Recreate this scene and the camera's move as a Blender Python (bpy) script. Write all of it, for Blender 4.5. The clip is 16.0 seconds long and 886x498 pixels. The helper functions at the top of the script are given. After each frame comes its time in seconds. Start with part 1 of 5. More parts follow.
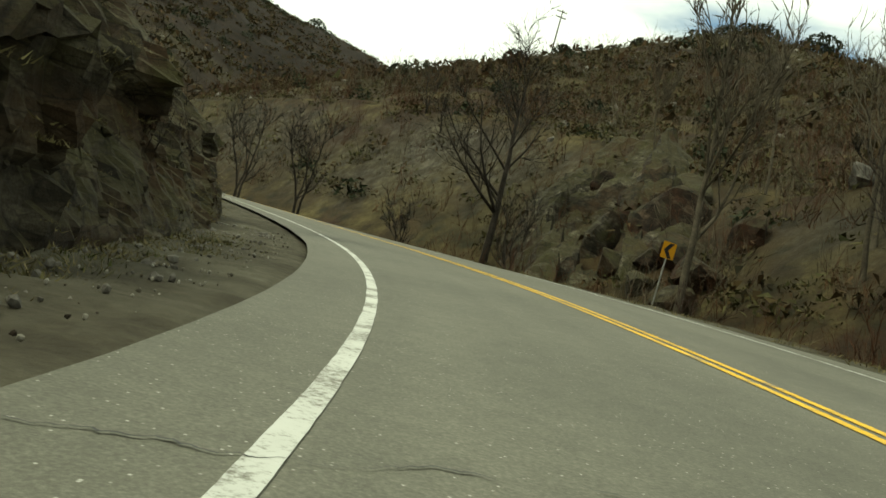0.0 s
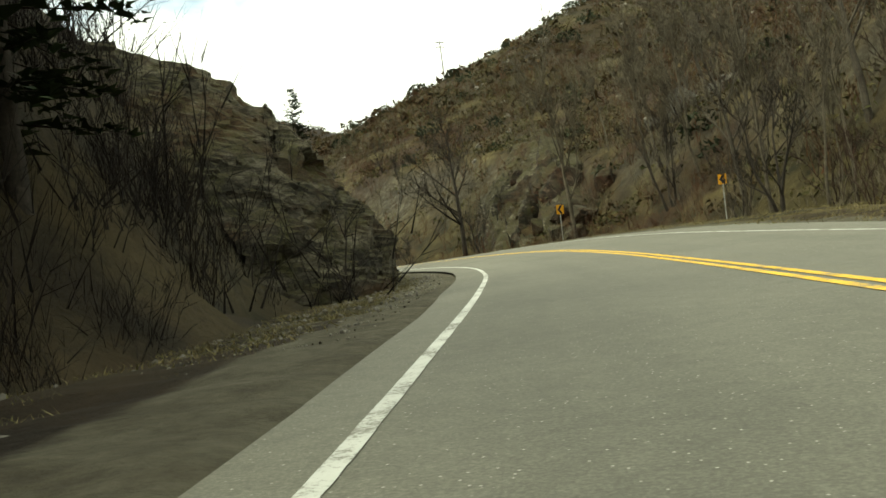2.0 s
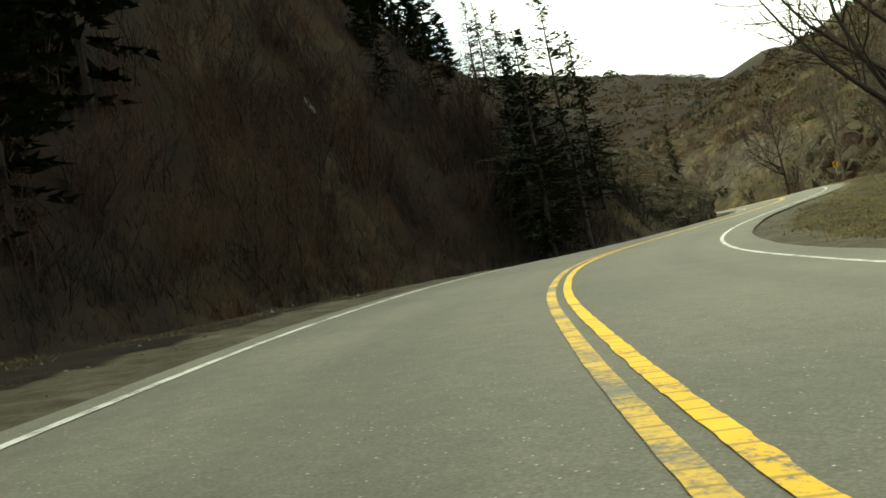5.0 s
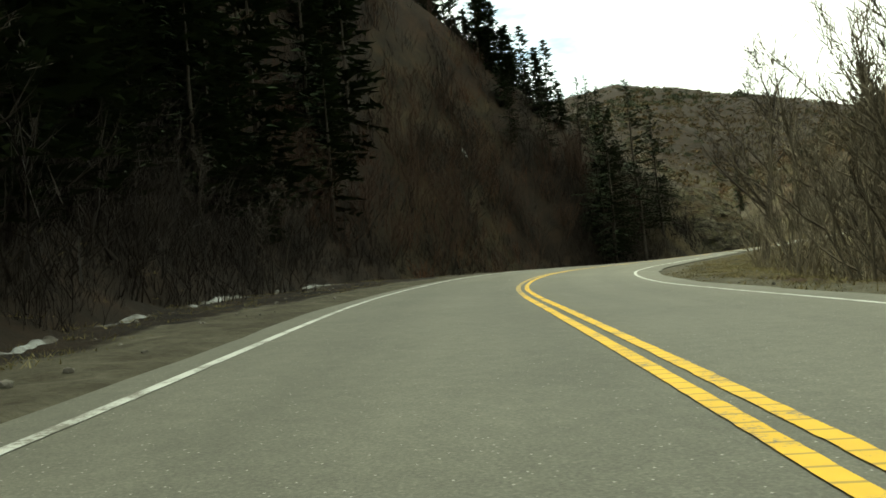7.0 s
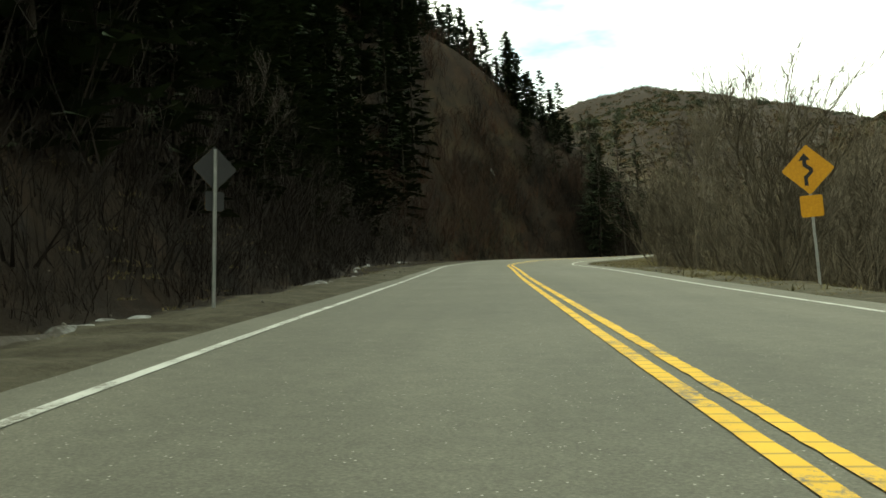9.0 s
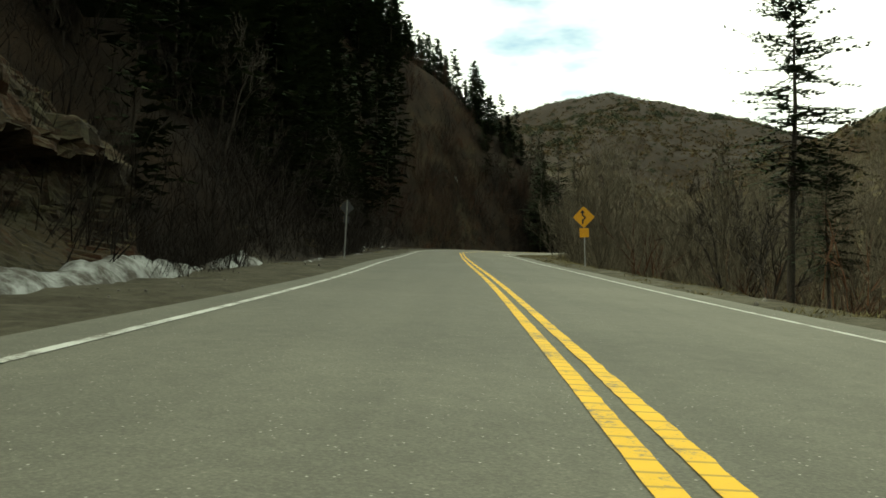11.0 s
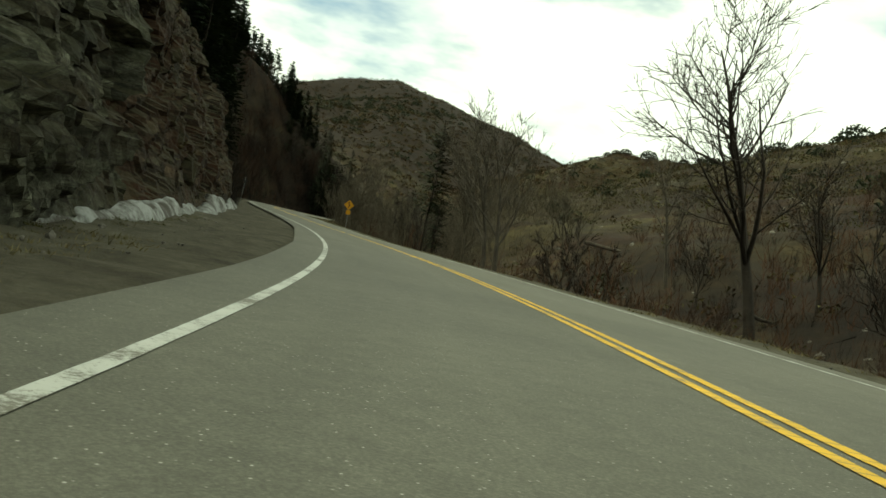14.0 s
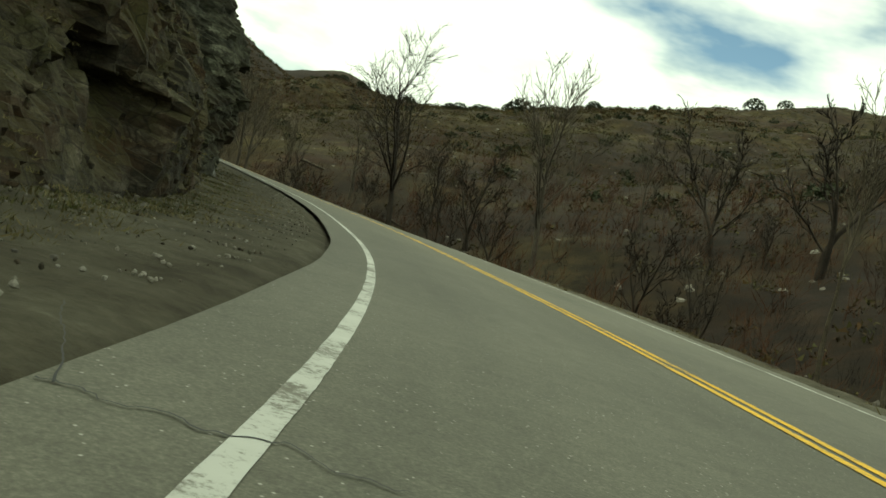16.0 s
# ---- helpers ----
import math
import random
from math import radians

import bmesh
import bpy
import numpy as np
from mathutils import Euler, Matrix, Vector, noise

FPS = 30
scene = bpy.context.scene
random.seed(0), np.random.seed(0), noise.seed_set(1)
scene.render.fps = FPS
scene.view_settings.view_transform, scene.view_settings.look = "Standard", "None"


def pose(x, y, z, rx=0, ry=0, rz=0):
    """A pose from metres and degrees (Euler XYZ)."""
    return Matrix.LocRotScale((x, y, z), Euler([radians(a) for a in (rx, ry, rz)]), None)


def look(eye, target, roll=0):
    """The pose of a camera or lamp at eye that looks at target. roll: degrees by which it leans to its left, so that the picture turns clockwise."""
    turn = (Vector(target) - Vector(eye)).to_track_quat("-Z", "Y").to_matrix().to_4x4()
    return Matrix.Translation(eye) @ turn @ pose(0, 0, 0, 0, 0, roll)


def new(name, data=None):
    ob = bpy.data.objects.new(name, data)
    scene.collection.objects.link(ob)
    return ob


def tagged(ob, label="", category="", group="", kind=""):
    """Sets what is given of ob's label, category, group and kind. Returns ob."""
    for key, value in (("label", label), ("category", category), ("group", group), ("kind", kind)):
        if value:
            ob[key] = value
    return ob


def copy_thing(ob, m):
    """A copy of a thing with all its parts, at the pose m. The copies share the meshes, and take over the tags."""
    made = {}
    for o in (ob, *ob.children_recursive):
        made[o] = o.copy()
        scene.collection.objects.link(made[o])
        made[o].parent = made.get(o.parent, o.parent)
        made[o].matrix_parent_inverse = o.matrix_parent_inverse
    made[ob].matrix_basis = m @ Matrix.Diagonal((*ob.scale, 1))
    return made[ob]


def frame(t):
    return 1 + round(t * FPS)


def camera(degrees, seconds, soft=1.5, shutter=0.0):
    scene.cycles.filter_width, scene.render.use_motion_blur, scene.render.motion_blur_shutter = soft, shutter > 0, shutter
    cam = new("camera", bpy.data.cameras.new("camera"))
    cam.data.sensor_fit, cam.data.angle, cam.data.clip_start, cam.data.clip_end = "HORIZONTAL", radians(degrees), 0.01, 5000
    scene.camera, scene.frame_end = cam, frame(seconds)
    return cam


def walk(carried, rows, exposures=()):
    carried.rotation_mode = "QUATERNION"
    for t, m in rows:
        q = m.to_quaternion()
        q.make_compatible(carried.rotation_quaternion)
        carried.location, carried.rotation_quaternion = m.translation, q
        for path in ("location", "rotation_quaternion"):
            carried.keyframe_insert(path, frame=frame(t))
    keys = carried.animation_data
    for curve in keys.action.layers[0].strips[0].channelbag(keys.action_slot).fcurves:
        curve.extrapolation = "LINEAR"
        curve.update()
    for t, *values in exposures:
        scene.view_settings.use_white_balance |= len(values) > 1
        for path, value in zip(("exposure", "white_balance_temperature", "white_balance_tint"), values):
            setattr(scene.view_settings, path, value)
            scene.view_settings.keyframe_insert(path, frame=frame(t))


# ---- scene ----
cam = camera(51.97, 16.0, soft=1.6)
# seconds, x, y, z, yaw, pitch, roll
ROWS = [
    (0.00, -19.764, -12.603, 5.318, 17.44, 3.03, 15.53),
    (0.25, -18.975, -15.746, 5.147, 15.86, 3.20, 12.46),
    (0.50, -18.221, -18.900, 4.952, 14.50, 3.33, 9.49),
    (0.75, -17.528, -22.066, 4.720, 13.53, 3.39, 6.71),
    (1.00, -16.886, -25.202, 4.487, 12.97, 3.44, 4.01),
    (1.25, -16.266, -28.285, 4.287, 12.81, 3.50, 1.31),
    (1.50, -15.623, -31.405, 4.106, 13.10, 3.58, -1.46),
    (1.75, -14.909, -34.676, 3.923, 13.94, 3.66, -4.33),
    (2.00, -14.100, -38.178, 3.736, 15.33, 3.72, -7.36),
    (2.25, -13.163, -41.951, 3.547, 17.24, 3.74, -10.51),
    (2.50, -11.996, -45.896, 3.350, 19.38, 3.71, -13.24),
    (2.75, -10.527, -49.900, 3.142, 21.47, 3.62, -15.06),
    (3.00, -8.857, -53.923, 2.931, 23.52, 3.53, -15.94),
    (3.25, -7.090, -57.939, 2.722, 25.64, 3.49, -16.07),
    (3.50, -5.190, -61.894, 2.505, 27.94, 3.47, -15.86),
    (3.75, -3.126, -65.700, 2.270, 30.47, 3.45, -15.69),
    (4.00, -1.053, -69.159, 2.029, 32.96, 3.48, -15.36),
    (4.25, 0.907, -72.167, 1.794, 35.14, 3.59, -14.60),
    (4.50, 2.966, -75.117, 1.551, 37.02, 3.79, -13.51),
    (4.75, 5.331, -78.373, 1.288, 38.69, 4.03, -12.24),
    (5.00, 7.879, -81.713, 1.018, 40.23, 4.19, -10.94),
    (5.25, 10.438, -84.845, 0.760, 41.68, 4.19, -9.65),
    (5.50, 12.949, -87.750, 0.522, 43.03, 4.18, -8.32),
    (5.75, 15.350, -90.375, 0.302, 44.24, 4.21, -7.06),
    (6.00, 17.604, -92.697, 0.094, 45.28, 4.31, -6.00),
    (6.25, 19.752, -94.799, -0.108, 46.12, 4.47, -5.25),
    (6.50, 21.845, -96.779, -0.308, 46.77, 4.65, -4.85),
    (6.75, 23.954, -98.748, -0.509, 47.25, 4.78, -4.76),
    (7.00, 26.147, -100.812, -0.712, 47.61, 4.80, -4.86),
    (7.25, 28.457, -103.013, -0.922, 47.89, 4.70, -5.00),
    (7.50, 30.905, -105.363, -1.146, 48.15, 4.48, -5.02),
    (7.75, 33.519, -107.835, -1.377, 48.42, 4.09, -4.75),
    (8.00, 36.202, -110.375, -1.620, 48.66, 3.84, -4.28),
    (8.25, 38.848, -112.922, -1.876, 48.83, 3.99, -3.75),
    (8.50, 41.453, -115.390, -2.124, 48.98, 4.21, -3.24),
    (8.75, 44.020, -117.717, -2.356, 49.15, 4.20, -2.77),
    (9.00, 46.501, -119.936, -2.604, 49.35, 4.19, -2.38),
    (9.25, 48.877, -122.061, -2.847, 49.55, 4.22, -2.07),
    (9.50, 51.150, -124.106, -3.066, 49.71, 4.29, -1.83),
    (9.75, 53.339, -126.098, -3.265, 49.76, 4.36, -1.58),
    (10.00, 55.472, -128.066, -3.452, 49.62, 4.39, -1.25),
    (10.25, 57.585, -130.045, -3.633, 49.28, 4.34, -0.82),
    (10.50, 59.715, -132.068, -3.814, 48.72, 4.17, -0.32),
    (10.75, 61.894, -134.170, -3.996, 47.95, 3.86, 0.25),
    (11.00, 64.142, -136.382, -4.183, 46.97, 3.48, 0.93),
    (11.25, 66.460, -138.724, -4.373, 45.62, 3.15, 1.96),
    (11.50, 68.886, -141.233, -4.578, 44.25, 2.91, 3.08),
    (11.75, 71.456, -143.946, -4.806, 43.26, 2.77, 4.01),
    (12.00, 74.120, -146.874, -5.046, 42.39, 2.73, 4.88),
    (12.25, 76.821, -150.015, -5.288, 41.35, 2.81, 5.83),
    (12.50, 79.548, -153.329, -5.546, 40.19, 2.94, 6.75),
    (12.75, 82.287, -156.762, -5.831, 39.05, 3.08, 7.53),
    (13.00, 84.951, -160.250, -6.114, 37.97, 3.13, 8.37),
    (13.25, 87.466, -163.741, -6.364, 36.86, 3.11, 9.36),
    (13.50, 89.858, -167.245, -6.596, 35.38, 3.17, 10.11),
    (13.75, 92.119, -170.780, -6.847, 33.75, 3.08, 10.60),
    (14.00, 94.270, -174.386, -7.109, 31.96, 2.92, 11.30),
    (14.25, 96.328, -178.101, -7.369, 29.90, 2.83, 12.60),
    (14.50, 98.279, -181.951, -7.629, 27.51, 2.77, 14.12),
    (14.75, 100.108, -185.960, -7.895, 24.78, 2.70, 15.43),
    (15.00, 101.822, -190.155, -8.174, 21.95, 2.65, 16.63),
    (15.25, 103.436, -194.579, -8.469, 19.25, 2.64, 17.88),
    (15.50, 104.948, -199.344, -8.762, 16.76, 2.61, 18.86),
    (15.75, 106.363, -204.518, -9.038, 14.48, 2.45, 19.32),
    (16.00, 107.725, -209.927, -9.301, 12.31, 2.22, 19.44),
]


def eye_pose(x, y, z, yaw, pitch, roll):
    a, e = radians(yaw), radians(pitch)
    return look((x, y, z), (x - math.sin(a) * math.cos(e), y + math.cos(a) * math.cos(e), z + math.sin(e)), roll)


walk(cam, [(t, eye_pose(*row)) for t, *row in ROWS],
     exposures=[(0.0, 0.70, 7200, -13.0), (1.0, 0.93, 7500, -9.0), (1.75, 1.15, 7400, -9.0), (2.5, 1.5, 7100, -9.0), (3.5, 1.52, 7100, -10.0), (5.0, 1.42, 7350, -12.0), (7.5, 1.55, 7200, -14.0), (8.5, 1.5, 7200, -14.0), (11.0, 1.15, 7350, -15.0), (12.5, 0.84, 7350, -16.0), (14.5, 0.72, 7300, -18.0), (16.0, 0.68, 7300, -20.0)])

# ---- light ----
SUN_EL, SUN_AZ = 52.0, 221.0          # degrees: height, and bearing from +x counter-clockwise
world = bpy.data.worlds.new("sky")
scene.world = world
world.use_nodes = True
wn, wl = world.node_tree.nodes, world.node_tree.links
wn.clear()


def wnode(kind, **kw):
    n = wn.new(kind)
    for k, val in kw.items():
        n.inputs[k].default_value = val
    return n


sky = wn.new("ShaderNodeTexSky")
sky.sky_type = 'NISHITA'
sky.sun_disc = False
sky.sun_elevation, sky.sun_rotation = radians(SUN_EL), radians(90 - SUN_AZ)
sky_bg = wnode("ShaderNodeBackground", Strength=0.10)
wl.new(sky.outputs[0], sky_bg.inputs[0])
# broken cloud deck over the blue
tc = wn.new("ShaderNodeTexCoord")
mp = wnode("ShaderNodeMapping", Scale=(1.6, 1.6, 4.5), Location=(1.35, 0.7, 0.2))
wl.new(tc.outputs["Generated"], mp.inputs[0])
cl = wnode("ShaderNodeTexNoise", Scale=1.5, Detail=6.0, Roughness=0.52)
wl.new(mp.outputs[0], cl.inputs[0])
ramp = wn.new("ShaderNodeValToRGB")
ramp.color_ramp.elements[0].position, ramp.color_ramp.elements[1].position = 0.31, 0.44
wl.new(cl.outputs[0], ramp.inputs[0])
shade = wnode("ShaderNodeTexNoise", Scale=3.0, Detail=5.0, Roughness=0.5)
wl.new(mp.outputs[0], shade.inputs[0])
cloud_tone = wn.new("ShaderNodeValToRGB")
cloud_tone.color_ramp.elements[0].color = (0.48, 0.54, 0.56, 1)
cloud_tone.color_ramp.elements[1].color = (1.0, 1.0, 0.985, 1)
cloud_tone.color_ramp.elements[0].position, cloud_tone.color_ramp.elements[1].position = 0.30, 0.46
wl.new(shade.outputs[0], cloud_tone.inputs[0])
cloud_bg = wnode("ShaderNodeBackground", Strength=0.8)
wl.new(cloud_tone.outputs[0], cloud_bg.inputs[0])
mixs = wn.new("ShaderNodeMixShader")
wl.new(ramp.outputs[0], mixs.inputs[0])
wl.new(sky_bg.outputs[0], mixs.inputs[1])
wl.new(cloud_bg.outputs[0], mixs.inputs[2])
wout = wn.new("ShaderNodeOutputWorld")
wl.new(mixs.outputs[0], wout.inputs[0])

sun = new("sun", bpy.data.lights.new("sun", 'SUN'))
sun.data.energy, sun.data.angle, sun.data.color = 1.5, radians(20), (1.0, 0.95, 0.87)
a, e = radians(SUN_AZ), radians(SUN_EL)
sun.matrix_world = look((0, 0, 0), (-math.cos(a) * math.cos(e), -math.sin(a) * math.cos(e), -math.sin(e)))

# ---- materials ----


def material(name, rough=0.9, spec=0.25):
    m = bpy.data.materials.new(name)
    m.use_nodes = True
    t = m.node_tree
    b = t.nodes["Principled BSDF"]
    b.inputs["Roughness"].default_value = rough
    b.inputs["Specular IOR Level"].default_value = spec
    return m, t, b


def node(t, kind, ins=None, **attrs):
    n = t.nodes.new(kind)
    for k, val in attrs.items():
        setattr_plain(n, k, val)
    for k, val in (ins or {}).items():
        if isinstance(val, bpy.types.NodeSocket):
            t.links.new(val, n.inputs[k])
        else:
            n.inputs[k].default_value = val
    return n


def setattr_plain(n, k, val):
    if k == "blend_type":
        n.blend_type = val
    elif k == "data_type":
        n.data_type = val
    elif k == "operation":
        n.operation = val
    elif k == "attribute_name":
        n.attribute_name = val
    elif k == "feature":
        n.feature = val


def coords(t, scale=(1, 1, 1)):
    c = t.nodes.new("ShaderNodeTexCoord")
    return node(t, "ShaderNodeMapping", {0: c.outputs["Object"], "Scale": scale}).outputs[0]


def noise_tex(t, vec, scale, detail=4.0, rough=0.55):
    return node(t, "ShaderNodeTexNoise", {"Vector": vec, "Scale": scale, "Detail": detail, "Roughness": rough}).outputs[0]


def ramp_tex(t, fac, stops):
    r = node(t, "ShaderNodeValToRGB", {0: fac})
    el = r.color_ramp.elements
    while len(el) < len(stops):
        el.new(0.5)
    for i, (p, c) in enumerate(stops):
        el[i].position, el[i].color = p, (*c, 1) if len(c) == 3 else c
    return r.outputs[0]


def grey(a, b, lo, hi):
    return [(lo, (a, a, a)), (hi, (b, b, b))]


def mix(t, fac, a, b, blend="MIX"):
    n = node(t, "ShaderNodeMix", data_type="RGBA", blend_type=blend)
    for i, val in ((0, fac), (6, a), (7, b)):
        if isinstance(val, bpy.types.NodeSocket):
            t.links.new(val, n.inputs[i])
        else:
            n.inputs[i].default_value = (*val, 1) if isinstance(val, tuple) and len(val) == 3 else val
    return n.outputs[2]


def bump(t, b, height, strength=0.4, dist=0.02):
    n = node(t, "ShaderNodeBump", {"Strength": strength, "Distance": dist, "Height": height})
    t.links.new(n.outputs[0], b.inputs["Normal"])


def two_scale(name, dark, light, big, small, rough=0.9, relief=0.4, dist=0.02, per_object=0.0, spec=0.2):
    m, t, b = material(name, rough, spec)
    v = coords(t)
    n1, n2 = noise_tex(t, v, big, 4), noise_tex(t, v, small, 6, 0.65)
    c1 = ramp_tex(t, n1, [(0.3, dark), (0.7, light)])
    c2 = mix(t, 0.55, c1, ramp_tex(t, n2, grey(0.25, 1.0, 0.25, 0.75)), "MULTIPLY")
    c2 = mix(t, 0.3, c2, ramp_tex(t, n2, [(0.45, dark), (0.75, light)]))
    if per_object:
        info = t.nodes.new("ShaderNodeObjectInfo")
        c2 = mix(t, per_object, c2, ramp_tex(t, info.outputs["Random"], grey(0.5, 1.0, 0.0, 1.0)), "MULTIPLY")
    t.links.new(c2, b.inputs["Base Color"])
    bump(t, b, n2, relief, dist)
    return m


def island_tone(name, tones, rough=0.85, spec=0.15, through_light=0.0):
    """A colour that differs from piece to piece of one mesh."""
    m, t, b = material(name, rough, spec)
    g = t.nodes.new("ShaderNodeNewGeometry")
    c = ramp_tex(t, g.outputs["Random Per Island"], [(i / (len(tones) - 1), q) for i, q in enumerate(tones)])
    v = coords(t)
    c = mix(t, 0.5, c, ramp_tex(t, noise_tex(t, v, 0.35, 3), grey(0.35, 1.0, 0.3, 0.7)), "MULTIPLY")
    t.links.new(c, b.inputs["Base Color"])
    return m


# asphalt: grey-olive aggregate, wheel tracks along the lane, patches
ASPHALT, t, b = material("asphalt", 0.82, 0.35)
v = coords(t)
uv = node(t, "ShaderNodeUVMap").outputs[0]
fine = noise_tex(t, v, 55.0, 4, 0.75)
mid = noise_tex(t, v, 6.0, 5, 0.6)
big = noise_tex(t, v, 0.35, 4)
stretch = node(t, "ShaderNodeMapping", {0: uv, "Scale": (0.05, 1.1, 1.0)}).outputs[0]
track = noise_tex(t, stretch, 1.0, 3)
c = ramp_tex(t, fine, [(0.30, (0.102, 0.098, 0.074)), (0.50, (0.146, 0.140, 0.107)), (0.70, (0.215, 0.206, 0.162))])
c = mix(t, 0.55, c, ramp_tex(t, mid, grey(0.62, 1.0, 0.3, 0.7)), "MULTIPLY")
c = mix(t, 0.6, c, ramp_tex(t, big, grey(0.72, 1.0, 0.35, 0.65)), "MULTIPLY")
c = mix(t, 0.55, c, ramp_tex(t, track, grey(0.68, 1.0, 0.35, 0.65)), "MULTIPLY")
chips = node(t, "ShaderNodeTexVoronoi", {"Vector": v, "Scale": 26.0})
chip = ramp_tex(t, chips.outputs["Distance"], [(0.07, (1, 1, 1)), (0.18, (0, 0, 0))])
pick = ramp_tex(t, node(t, "ShaderNodeSeparateXYZ", {0: chips.outputs["Color"]}).outputs[0], grey(0, 1, 0.66, 0.72))
c = mix(t, mix(t, 1.0, chip, pick, "MULTIPLY"), c, (0.42, 0.41, 0.36))
t.links.new(c, b.inputs["Base Color"])
bump(t, b, fine, 0.35, 0.004)


def paint(name, colour, wear_lo, wear_hi):
    m, t, b = material(name, 0.7, 0.3)
    v = coords(t)
    uv = node(t, "ShaderNodeUVMap").outputs[0]
    fine, mid = noise_tex(t, v, 30.0, 5, 0.75), noise_tex(t, v, 2.2, 3)
    w = ramp_tex(t, mix(t, 0.5, fine, mid), grey(0, 1, wear_lo, wear_hi))
    # rumble grooves across the paint
    uv = node(t, "ShaderNodeMapping", {0: uv, "Scale": (1.7, 0.35, 1.0)}).outputs[0]
    groove = node(t, "ShaderNodeTexWave", {"Vector": uv, "Scale": 1.0, "Distortion": 2.2, "Detail": 4.0})
    g = ramp_tex(t, groove.outputs[1], grey(0, 1, 0.01, 0.07))
    tone = mix(t, 0.6, colour, ramp_tex(t, mid, grey(0.66, 1.0, 0.3, 0.7)), "MULTIPLY")
    c = mix(t, w, (0.16, 0.15, 0.12), tone)
    if name.startswith("yellow"):
        c = mix(t, g, mix(t, 0.55, c, (0.10, 0.085, 0.05)), c)
    t.links.new(c, b.inputs["Base Color"])
    bump(t, b, fine, 0.3, 0.004)
    return m


WHITE_PAINT = paint("white_paint", (0.56, 0.56, 0.51), 0.41, 0.50)
YELLOW_PAINT = paint("yellow_paint", (0.78, 0.47, 0.035), 0.38, 0.46)
YELLOW_WORN = paint("yellow_worn", (0.62, 0.40, 0.060), 0.42, 0.54)
TAR = two_scale("tar", (0.02, 0.02, 0.02), (0.05, 0.05, 0.045), 3.0, 40.0, 0.6, 0.2, 0.004)

# ground: dirt by the road, dry grass, bare soil and stones on the slopes
GROUND, t, b = material("ground", 0.95, 0.15)
v = coords(t)
att = node(t, "ShaderNodeAttribute", attribute_name="zone")
zs = node(t, "ShaderNodeSeparateColor", {0: att.outputs["Color"]})
n_big, n_mid, n_fine = noise_tex(t, v, 0.045, 6, 0.6), noise_tex(t, v, 0.45, 6, 0.65), noise_tex(t, v, 7.0, 6, 0.7)
grass = ramp_tex(t, n_mid, [(0.25, (0.012, 0.010, 0.004)), (0.45, (0.030, 0.024, 0.009)), (0.60, (0.058, 0.046, 0.017)), (0.80, (0.024, 0.022, 0.008))])
soil = ramp_tex(t, n_mid, [(0.25, (0.013, 0.007, 0.004)), (0.50, (0.032, 0.017, 0.009)), (0.75, (0.060, 0.032, 0.016))])
slope = mix(t, ramp_tex(t, n_big, grey(0, 1, 0.42, 0.60)), grass, soil)
straw = ramp_tex(t, noise_tex(t, v, 1.3, 7, 0.75), [(0.30, (0.030, 0.024, 0.008)), (0.55, (0.105, 0.084, 0.034)), (0.75, (0.165, 0.130, 0.060))])
slope = mix(t, ramp_tex(t, noise_tex(t, v, 0.17, 7, 0.7), grey(0, 0.85, 0.50, 0.62)), slope, straw)
fleck = node(t, "ShaderNodeTexVoronoi", {"Vector": v, "Scale": 0.62})
slope = mix(t, ramp_tex(t, fleck.outputs["Distance"], grey(0.8, 0.0, 0.10, 0.42)), slope, (0.014, 0.014, 0.006))
# forest litter, with the shade of the wooded slope put into its colour
shaded_duff = ramp_tex(t, n_mid, [(0.25, (0.006, 0.004, 0.003)), (0.50, (0.014, 0.009, 0.005)), (0.75, (0.032, 0.019, 0.010))])
slope = mix(t, zs.outputs[1], slope, shaded_duff)
rock = ramp_tex(t, noise_tex(t, v, 1.6, 8, 0.7), [(0.3, (0.024, 0.021, 0.016)), (0.5, (0.070, 0.062, 0.048)), (0.72, (0.18, 0.165, 0.135))])
slope = mix(t, zs.outputs[2], slope, rock)
dirt = ramp_tex(t, noise_tex(t, v, 1.1, 7, 0.75), [(0.25, (0.026, 0.022, 0.014)), (0.45, (0.064, 0.056, 0.037)), (0.62, (0.100, 0.092, 0.064)), (0.80, (0.19, 0.18, 0.135))])
edge = node(t, "ShaderNodeMath", {0: zs.outputs[0], 1: n_mid}, operation="ADD")
c = mix(t, ramp_tex(t, edge.outputs[0], grey(0, 1, 0.80, 1.10)), slope, dirt)
c = mix(t, 0.55, c, ramp_tex(t, n_fine, grey(0.40, 1.0, 0.28, 0.70)), "MULTIPLY")
t.links.new(c, b.inputs["Base Color"])
bump(t, b, n_fine, 0.8, 0.06)


